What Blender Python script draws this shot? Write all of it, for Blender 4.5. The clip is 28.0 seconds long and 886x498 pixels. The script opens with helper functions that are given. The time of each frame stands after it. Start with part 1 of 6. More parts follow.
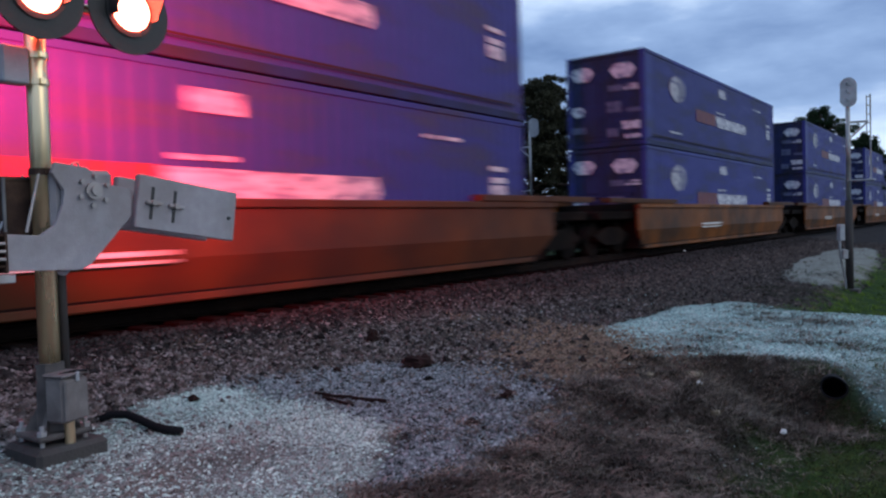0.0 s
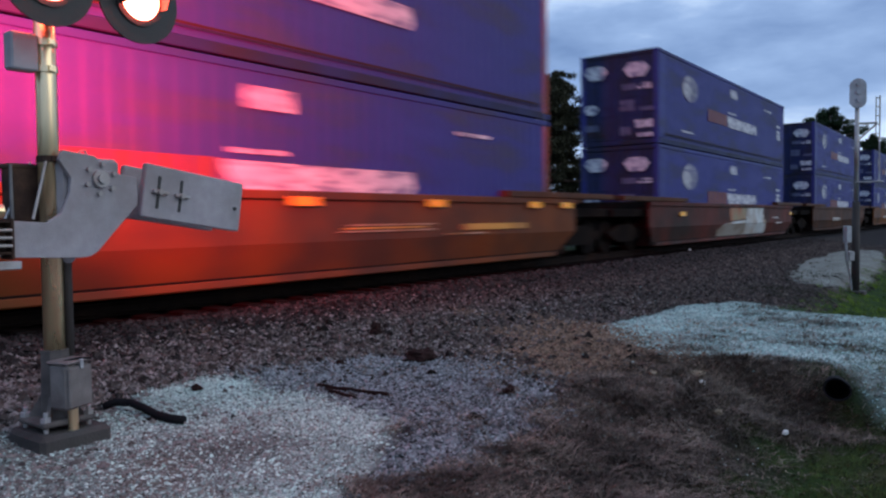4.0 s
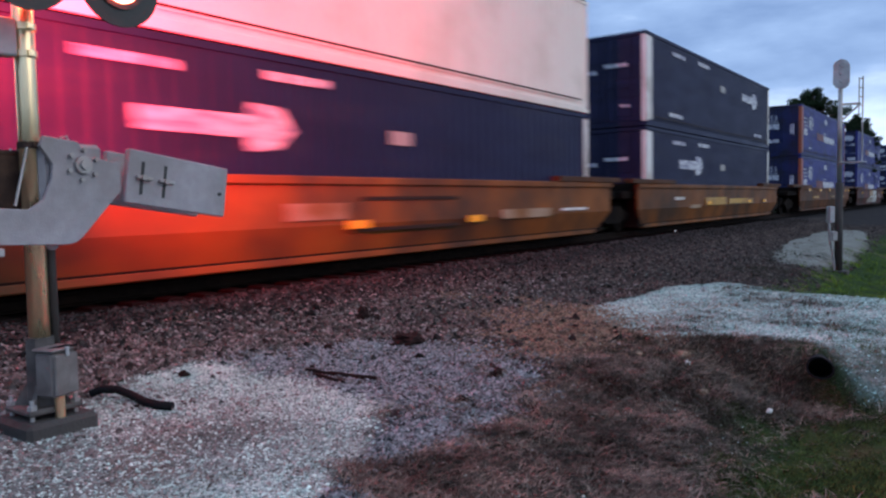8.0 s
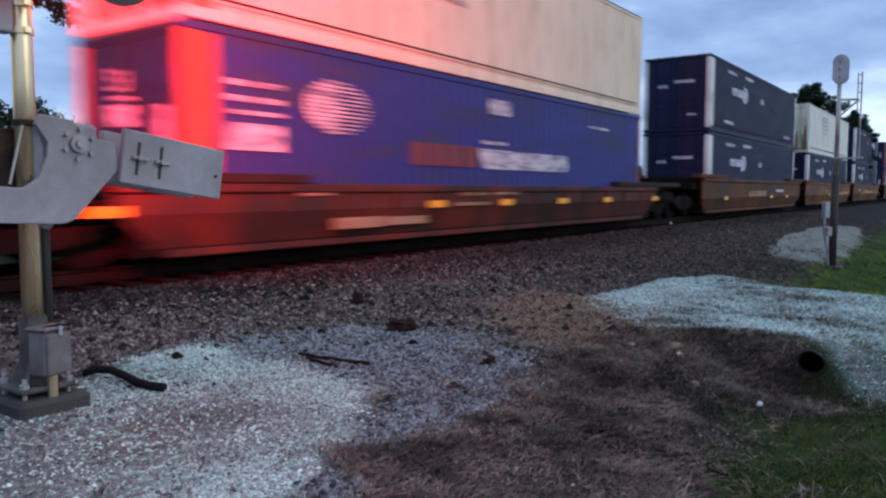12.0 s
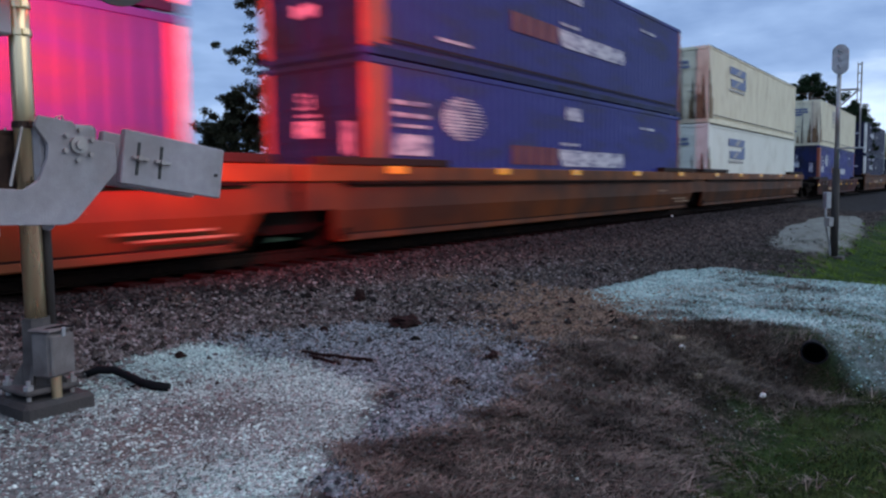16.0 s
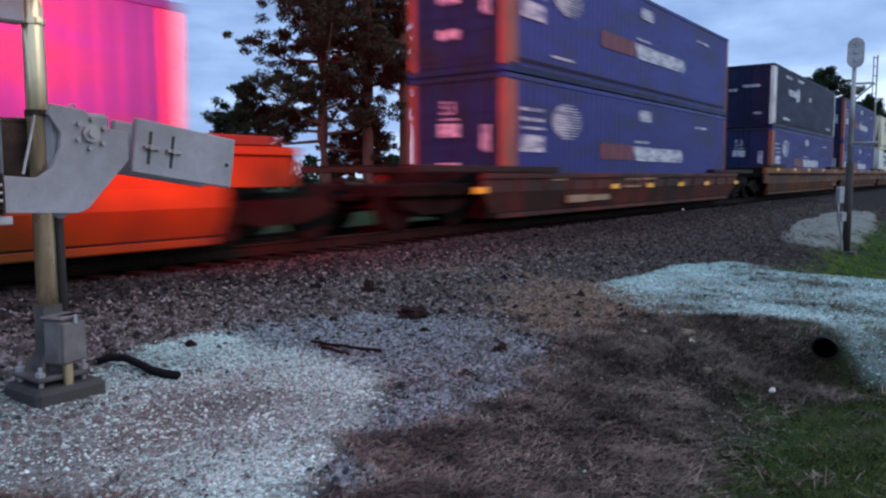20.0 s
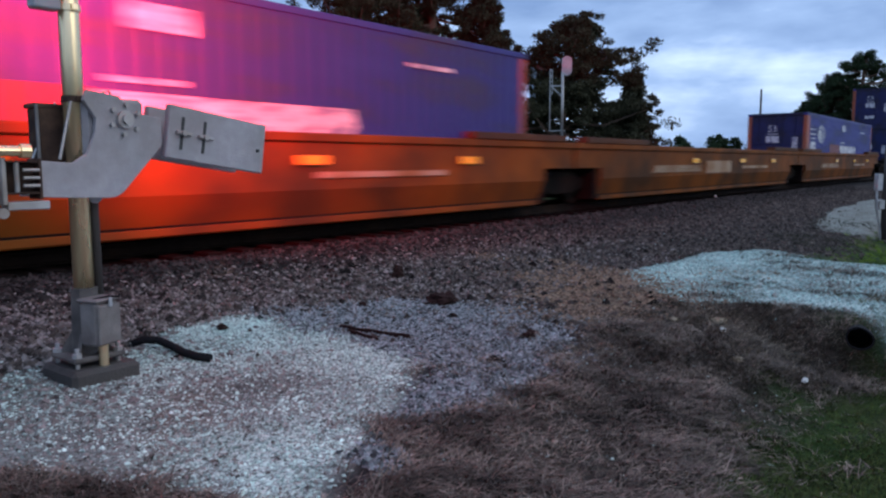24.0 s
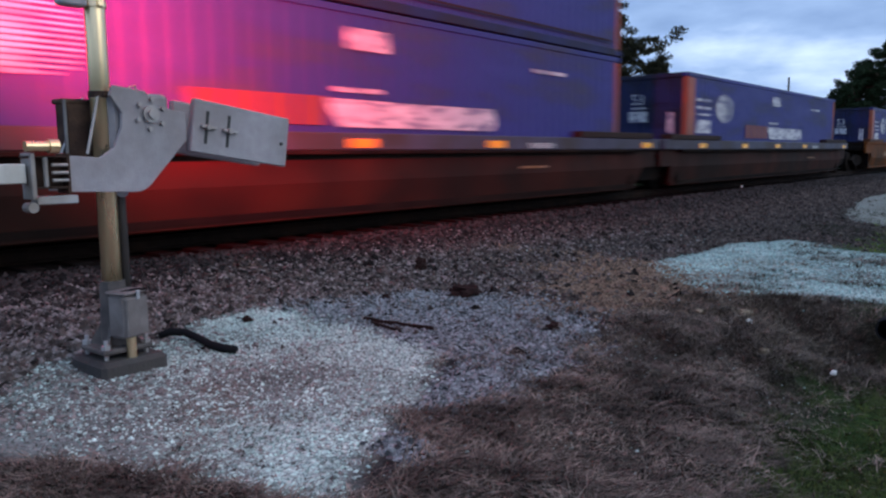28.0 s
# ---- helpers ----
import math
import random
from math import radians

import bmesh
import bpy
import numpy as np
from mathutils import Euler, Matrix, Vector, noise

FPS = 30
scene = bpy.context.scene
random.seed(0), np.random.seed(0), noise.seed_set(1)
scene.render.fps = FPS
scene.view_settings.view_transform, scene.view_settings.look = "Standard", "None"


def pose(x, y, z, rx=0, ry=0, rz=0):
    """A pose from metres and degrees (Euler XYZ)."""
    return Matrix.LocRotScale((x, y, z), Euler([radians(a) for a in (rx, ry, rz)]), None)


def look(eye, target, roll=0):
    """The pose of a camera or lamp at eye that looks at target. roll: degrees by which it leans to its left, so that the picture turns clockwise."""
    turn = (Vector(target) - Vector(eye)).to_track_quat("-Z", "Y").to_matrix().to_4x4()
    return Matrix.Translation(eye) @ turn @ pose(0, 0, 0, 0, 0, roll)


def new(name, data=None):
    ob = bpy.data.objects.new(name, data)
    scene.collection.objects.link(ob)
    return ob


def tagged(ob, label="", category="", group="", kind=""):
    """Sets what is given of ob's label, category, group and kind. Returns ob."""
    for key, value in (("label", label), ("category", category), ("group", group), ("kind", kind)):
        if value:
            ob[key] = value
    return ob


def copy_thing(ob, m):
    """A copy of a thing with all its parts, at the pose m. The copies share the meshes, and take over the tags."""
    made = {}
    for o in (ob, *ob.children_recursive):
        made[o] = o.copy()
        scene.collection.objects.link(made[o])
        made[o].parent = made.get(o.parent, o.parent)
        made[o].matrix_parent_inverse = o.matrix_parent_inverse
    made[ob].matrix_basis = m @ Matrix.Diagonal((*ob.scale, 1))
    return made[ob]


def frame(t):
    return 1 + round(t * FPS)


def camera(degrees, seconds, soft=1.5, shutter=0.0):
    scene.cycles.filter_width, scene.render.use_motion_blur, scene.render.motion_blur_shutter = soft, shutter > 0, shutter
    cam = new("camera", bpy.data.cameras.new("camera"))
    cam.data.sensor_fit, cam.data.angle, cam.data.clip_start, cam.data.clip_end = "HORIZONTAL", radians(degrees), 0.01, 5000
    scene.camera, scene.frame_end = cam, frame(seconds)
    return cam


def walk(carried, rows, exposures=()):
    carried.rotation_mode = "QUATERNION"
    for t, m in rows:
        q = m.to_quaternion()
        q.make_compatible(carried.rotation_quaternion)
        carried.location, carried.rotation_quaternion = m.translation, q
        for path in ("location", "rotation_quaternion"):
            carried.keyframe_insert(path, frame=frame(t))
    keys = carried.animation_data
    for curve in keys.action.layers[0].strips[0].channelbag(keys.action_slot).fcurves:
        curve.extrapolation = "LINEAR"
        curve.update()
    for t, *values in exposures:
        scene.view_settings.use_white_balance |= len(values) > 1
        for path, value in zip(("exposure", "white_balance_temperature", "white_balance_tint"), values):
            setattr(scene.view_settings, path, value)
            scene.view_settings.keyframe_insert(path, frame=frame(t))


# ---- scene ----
# The camera stands at the roadside; x runs along the track (the way the train goes), y across it, z up.
cam = camera(61.0, 28.0, soft=2.3, shutter=1.0)
EYE = 1.53
PATH = [
    (0, pose(0, 0, EYE, 88.12, 1.71, -53.64)),
    (0.5, pose(0, 0, EYE, 88.31, 1.57, -53.52)),
    (1, pose(0, 0, EYE, 88.63, 1.42, -53.37)),
    (1.5, pose(0, 0, EYE, 88.50, 1.38, -53.19)),
    (2, pose(0, 0, EYE, 88.40, 1.43, -53.65)),
    (2.5, pose(0, 0, EYE, 88.20, 1.23, -53.75)),
    (3, pose(0, 0, EYE, 88.07, 1.03, -53.56)),
    (3.5, pose(0, 0, EYE, 87.95, 0.77, -53.29)),
    (4, pose(0, 0, EYE, 87.70, 0.68, -53.23)),
    (4.5, pose(0, 0, EYE, 87.83, 0.43, -53.24)),
    (6.5, pose(0, 0, EYE, 86.89, 0.96, -53.46)),
    (7, pose(0, 0, EYE, 86.68, 1.12, -54.01)),
    (7.5, pose(0, 0, EYE, 86.47, 1.12, -54.19)),
    (8, pose(0, 0, EYE, 86.44, 1.14, -54.26)),
    (8.5, pose(0, 0, EYE, 86.36, 1.04, -54.89)),
    (9, pose(0, 0, EYE, 86.34, 0.79, -54.90)),
    (9.5, pose(0, 0, EYE, 86.30, 0.68, -54.72)),
    (10, pose(0, 0, EYE, 86.12, 0.46, -54.63)),
    (10.5, pose(0, 0, EYE, 85.97, 0.43, -54.46)),
    (11, pose(0, 0, EYE, 85.85, 0.27, -54.60)),
    (11.5, pose(0, 0, EYE, 85.67, 0.08, -54.62)),
    (12, pose(0, 0, EYE, 85.46, -0.08, -54.52)),
    (12.5, pose(0, 0, EYE, 85.44, -0.19, -54.22)),
    (14.5, pose(0, 0, EYE, 85.12, 0.35, -53.88)),
    (15, pose(0, 0, EYE, 85.24, 0.64, -54.12)),
    (15.5, pose(0, 0, EYE, 85.18, 0.67, -54.54)),
    (16, pose(0, 0, EYE, 85.15, 0.73, -54.49)),
    (16.5, pose(0, 0, EYE, 85.06, 0.57, -54.52)),
    (17, pose(0, 0, EYE, 84.73, 0.22, -54.21)),
    (17.5, pose(0, 0, EYE, 84.76, 0.21, -54.37)),
    (18, pose(0, 0, EYE, 84.99, 0.42, -54.07)),
    (18.5, pose(0, 0, EYE, 85.15, 0.45, -53.94)),
    (19, pose(0, 0, EYE, 84.94, 0.29, -53.83)),
    (19.5, pose(0, 0, EYE, 84.83, 0.28, -53.70)),
    (20, pose(0, 0, EYE, 84.51, 0.27, -53.71)),
    (20.5, pose(0, 0, EYE, 84.45, 0.31, -53.64)),
    (21, pose(0, 0, EYE, 84.21, 0.47, -53.29)),
    (21.5, pose(0, 0, EYE, 84.34, 0.64, -52.11)),
    (22, pose(0, 0, EYE, 84.08, 0.37, -51.89)),
    (22.5, pose(0, 0, EYE, 84.00, 0.34, -51.71)),
    (24.5, pose(0, 0, EYE, 83.31, 0.14, -51.33)),
    (25, pose(0, 0, EYE, 83.33, 0.29, -50.98)),
    (25.5, pose(0, 0, EYE, 83.69, 0.82, -50.58)),
    (26, pose(0, 0, EYE, 83.47, 0.95, -50.28)),
    (26.5, pose(0, 0, EYE, 83.17, 0.65, -49.83)),
    (27, pose(0, 0, EYE, 83.20, 0.42, -49.79)),
    (27.5, pose(0, 0, EYE, 82.97, 0.43, -49.62)),
    (28, pose(0, 0, EYE, 82.86, 0.58, -49.79)),
]
walk(cam, PATH, exposures=[(0, -0.18), (4.5, -0.18), (7, 0.06), (9, 0.0), (12.5, 0.04), (15, -0.34), (16, -0.06), (17, 0.12), (18, 0.16), (22, 0.16), (25, 0.04), (28, 0.03)])


# ---------------- light ----------------
def make_world():
    w = bpy.data.worlds.new("dusk_sky")
    scene.world = w
    w.use_nodes = True
    nt = w.node_tree
    nt.nodes.clear()
    N, L = nt.nodes.new, nt.links.new
    out, bg = N("ShaderNodeOutputWorld"), N("ShaderNodeBackground")
    sky = N("ShaderNodeTexSky")
    sky.sky_type, sky.sun_disc = "NISHITA", False
    sky.sun_elevation, sky.sun_rotation = radians(9), radians(SUN_AZ)
    sky.air_density, sky.dust_density, sky.ozone_density = 1.0, 2.0, 3.0
    tc, mp = N("ShaderNodeTexCoord"), N("ShaderNodeMapping")
    mp.inputs["Scale"].default_value = (1.0, 1.0, 3.2)
    n1, n2 = N("ShaderNodeTexNoise"), N("ShaderNodeTexNoise")
    n1.inputs["Scale"].default_value, n1.inputs["Detail"].default_value = 2.6, 7
    n1.inputs["Roughness"].default_value = 0.52
    n2.inputs["Scale"].default_value, n2.inputs["Detail"].default_value = 8.0, 5
    add = N("ShaderNodeMath")
    add.operation = "MULTIPLY_ADD"
    add.inputs[1].default_value = 0.3
    ramp = N("ShaderNodeValToRGB")
    r = ramp.color_ramp
    r.elements[0].position, r.elements[0].color = 0.45, (0.145, 0.24, 0.465, 1)
    r.elements[1].position, r.elements[1].color = 0.80, (0.66, 0.82, 1.06, 1)
    e = r.elements.new(0.63)
    e.color = (0.285, 0.42, 0.69, 1)
    mul, mix = N("ShaderNodeMix"), N("ShaderNodeMix")
    mul.data_type = mix.data_type = "RGBA"
    mul.blend_type = "MULTIPLY"
    mul.inputs[0].default_value = 1.0
    mul.inputs[7].default_value = (0.05, 0.05, 0.05, 1)
    mix.inputs[0].default_value = 0.88
    L(tc.outputs["Generated"], mp.inputs["Vector"])
    L(mp.outputs["Vector"], n1.inputs["Vector"])
    L(mp.outputs["Vector"], n2.inputs["Vector"])
    L(n2.outputs["Fac"], add.inputs[0])
    L(n1.outputs["Fac"], add.inputs[2])
    L(add.outputs[0], ramp.inputs["Fac"])
    L(sky.outputs["Color"], mul.inputs[6])
    L(mul.outputs[2], mix.inputs[6])
    L(ramp.outputs["Color"], mix.inputs[7])
    L(mix.outputs[2], bg.inputs["Color"])
    bg.inputs["Strength"].default_value = SKY
    L(bg.outputs["Background"], out.inputs["Surface"])


SKY = 1.45
SUN_AZ = 165
make_world()
sun = new("sun", bpy.data.lights.new("sun", "SUN"))
sun.data.energy, sun.data.angle, sun.data.color = 0.65, radians(50), (1.0, 0.97, 0.84)
sun.matrix_world = look((0, 0, 50), (-14, 45, 16))


# ---------------- building helpers ----------------
class Geo:
    """Gathers vertices and faces of one mesh."""

    def __init__(self):
        self.v, self.f = [], []

    def add(self, verts, faces, m=None):
        k = len(self.v)
        self.v += [tuple(m @ Vector(p)) if m else tuple(p) for p in verts]
        self.f += [tuple(k + i for i in f) for f in faces]
        return self

    def box(self, x0, x1, y0, y1, z0, z1, c=0.0, m=None):
        """A box; c chamfers its edges."""
        if c <= 0:
            vs = [(x, y, z) for z in (z0, z1) for y in (y0, y1) for x in (x0, x1)]
            return self.add(vs, [(0, 2, 3, 1), (4, 5, 7, 6), (0, 1, 5, 4), (2, 6, 7, 3), (0, 4, 6, 2), (1, 3, 7, 5)], m)
        bm = bmesh.new()
        bmesh.ops.create_cube(bm, size=1)
        bmesh.ops.scale(bm, vec=(x1 - x0, y1 - y0, z1 - z0), verts=bm.verts)
        bmesh.ops.translate(bm, vec=((x0 + x1) / 2, (y0 + y1) / 2, (z0 + z1) / 2), verts=bm.verts)
        bmesh.ops.bevel(bm, geom=bm.edges[:], offset=c, segments=1, affect="EDGES", clamp_overlap=True)
        return self.bm(bm, m)

    def bm(self, bm, m=None):
        bm.verts.index_update()
        self.add([v.co for v in bm.verts], [[v.index for v in f.verts] for f in bm.faces], m)
        bm.free()
        return self

    def tube(self, a, b, r0, r1=None, n=12, cap=True):
        """A round bar from a to b."""
        r1 = r0 if r1 is None else r1
        a, b = Vector(a), Vector(b)
        m = (b - a).to_track_quat("Z", "Y").to_matrix()
        vs = []
        for p, r in ((a, r0), (b, r1)):
            vs += [p + m @ Vector((r * math.cos(2 * math.pi * i / n), r * math.sin(2 * math.pi * i / n), 0)) for i in range(n)]
        fs = [(i, (i + 1) % n, n + (i + 1) % n, n + i) for i in range(n)]
        if cap:
            fs += [tuple(range(n - 1, -1, -1)), tuple(range(n, 2 * n))]
        return self.add(vs, fs)

    def path(self, pts, radii, n=8):
        """A bent round bar along points."""
        pts = [Vector(p) for p in pts]
        vs, fs = [], []
        for i, p in enumerate(pts):
            d = (pts[min(i + 1, len(pts) - 1)] - pts[max(i - 1, 0)]).normalized()
            m = d.to_track_quat("Z", "Y").to_matrix()
            vs += [p + m @ Vector((radii[i] * math.cos(2 * math.pi * k / n), radii[i] * math.sin(2 * math.pi * k / n), 0)) for k in range(n)]
        for i in range(len(pts) - 1):
            fs += [(i * n + k, i * n + (k + 1) % n, (i + 1) * n + (k + 1) % n, (i + 1) * n + k) for k in range(n)]
        fs += [tuple(range(n - 1, -1, -1)), tuple(range(len(vs) - n, len(vs)))]
        return self.add(vs, fs)

    def prism(self, outline, y0, y1, m=None):
        """An outline in x and z, thick from y0 to y1."""
        n = len(outline)
        vs = [(x, y0, z) for x, z in outline] + [(x, y1, z) for x, z in outline]
        fs = [tuple(range(n)), tuple(range(2 * n - 1, n - 1, -1))]
        fs += [(i, n + i, n + (i + 1) % n, (i + 1) % n) for i in range(n)]
        return self.add(vs, fs, m)

    def mesh(self, name, smooth=False):
        me = bpy.data.meshes.new(name)
        me.from_pydata(self.v, [], self.f)
        if smooth:
            me.polygons.foreach_set("use_smooth", [True] * len(me.polygons))
        me.update()
        return me


def part(name, geo, material, parent=None, label="", smooth=False, bevel=0.0):
    """Links a Geo as one mesh object under a thing or part."""
    me = geo.mesh(name, smooth)
    me.materials.append(material)
    ob = new(name, me)
    if bevel:
        mod = ob.modifiers.new("edges", "BEVEL")
        mod.width, mod.segments, mod.limit_method = bevel, 2, "ANGLE"
    if parent:
        ob.parent = parent
    return tagged(ob, label)


def thing(name, m=None, label="", category="", group="", kind=""):
    ob = new(name)
    ob.empty_display_size = 0.2
    if m:
        ob.matrix_basis = m
    return tagged(ob, label, category, group, kind)


def lettering(name, text, size, material, parent, m):
    """Letters of the built-in font as a mesh."""
    cu = bpy.data.curves.new(name, "FONT")
    cu.body, cu.size, cu.align_x, cu.align_y, cu.extrude = text, size, "CENTER", "CENTER", 0.004
    tmp = bpy.data.objects.new(name, cu)
    me = bpy.data.meshes.new_from_object(tmp)
    bpy.data.objects.remove(tmp)
    bpy.data.curves.remove(cu)
    me.materials.clear()
    me.materials.append(material)
    me.transform(m)
    ob = new(name, me)
    ob.parent = parent
    return ob


# ---------------- materials ----------------
def mat(name, base, base2=None, rough=0.6, metal=0.0, scale=3.0, spread=0.5, dirt=None, dirt_amount=0.35, dirt_scale=1.2,
        bump=0.1, bump_scale=40.0, rnd=0.0, emit=0.0, stretch=(1, 1, 1), spec=0.5):
    """Two-scale procedural paint, metal or earth: grain between two colours, larger stains, fine relief."""
    m = bpy.data.materials.new(name)
    m.use_nodes = True
    nt = m.node_tree
    N, L = nt.nodes.new, nt.links.new
    bs = nt.nodes["Principled BSDF"]
    tc, mp = N("ShaderNodeTexCoord"), N("ShaderNodeMapping")
    mp.inputs["Scale"].default_value = stretch
    L(tc.outputs["Object"], mp.inputs["Vector"])
    base2 = base2 or tuple(c * 0.72 for c in base)

    def noise_node(s, detail=6):
        n = N("ShaderNodeTexNoise")
        n.inputs["Scale"].default_value, n.inputs["Detail"].default_value = s, detail
        L(mp.outputs["Vector"], n.inputs["Vector"])
        return n

    def ramp(src, a, b):
        r = N("ShaderNodeMapRange")
        r.inputs["From Min"].default_value, r.inputs["From Max"].default_value = a, b
        L(src, r.inputs["Value"])
        return r.outputs["Result"]

    def blend(fac, a, b):
        x = N("ShaderNodeMix")
        x.data_type = "RGBA"
        for sock, val in ((x.inputs[0], fac), (x.inputs[6], a), (x.inputs[7], b)):
            if isinstance(val, (tuple, float, int)):
                sock.default_value = (*val, 1) if isinstance(val, tuple) else val
            else:
                L(val, sock)
        return x.outputs[2]

    fine = noise_node(scale)
    col = blend(ramp(fine.outputs["Fac"], 0.5 - spread / 2, 0.5 + spread / 2), base, base2)
    if dirt:
        big = noise_node(dirt_scale, 8)
        col = blend(ramp(big.outputs["Fac"], 0.62 - dirt_amount * 0.5, 0.78 - dirt_amount * 0.3), col, dirt)
    if rnd:
        oi, hs = N("ShaderNodeObjectInfo"), N("ShaderNodeHueSaturation")
        r = N("ShaderNodeMapRange")
        r.inputs["To Min"].default_value, r.inputs["To Max"].default_value = 1 - rnd, 1 + rnd
        L(oi.outputs["Random"], r.inputs["Value"])
        L(r.outputs["Result"], hs.inputs["Value"])
        L(col, hs.inputs["Color"])
        col = hs.outputs["Color"]
    L(col, bs.inputs["Base Color"])
    rg = N("ShaderNodeMapRange")
    rg.inputs["To Min"].default_value, rg.inputs["To Max"].default_value = max(0.02, rough - 0.12), min(1, rough + 0.12)
    L(fine.outputs["Fac"], rg.inputs["Value"])
    L(rg.outputs["Result"], bs.inputs["Roughness"])
    bs.inputs["Metallic"].default_value = metal
    bs.inputs["Specular IOR Level"].default_value = spec
    if bump:
        bn, bp = noise_node(bump_scale, 4), N("ShaderNodeBump")
        bp.inputs["Strength"].default_value, bp.inputs["Distance"].default_value = bump, 0.02
        L(bn.outputs["Fac"], bp.inputs["Height"])
        L(bp.outputs["Normal"], bs.inputs["Normal"])
    if emit:
        bs.inputs["Emission Color"].default_value = (*base, 1)
        bs.inputs["Emission Strength"].default_value = emit
    return m


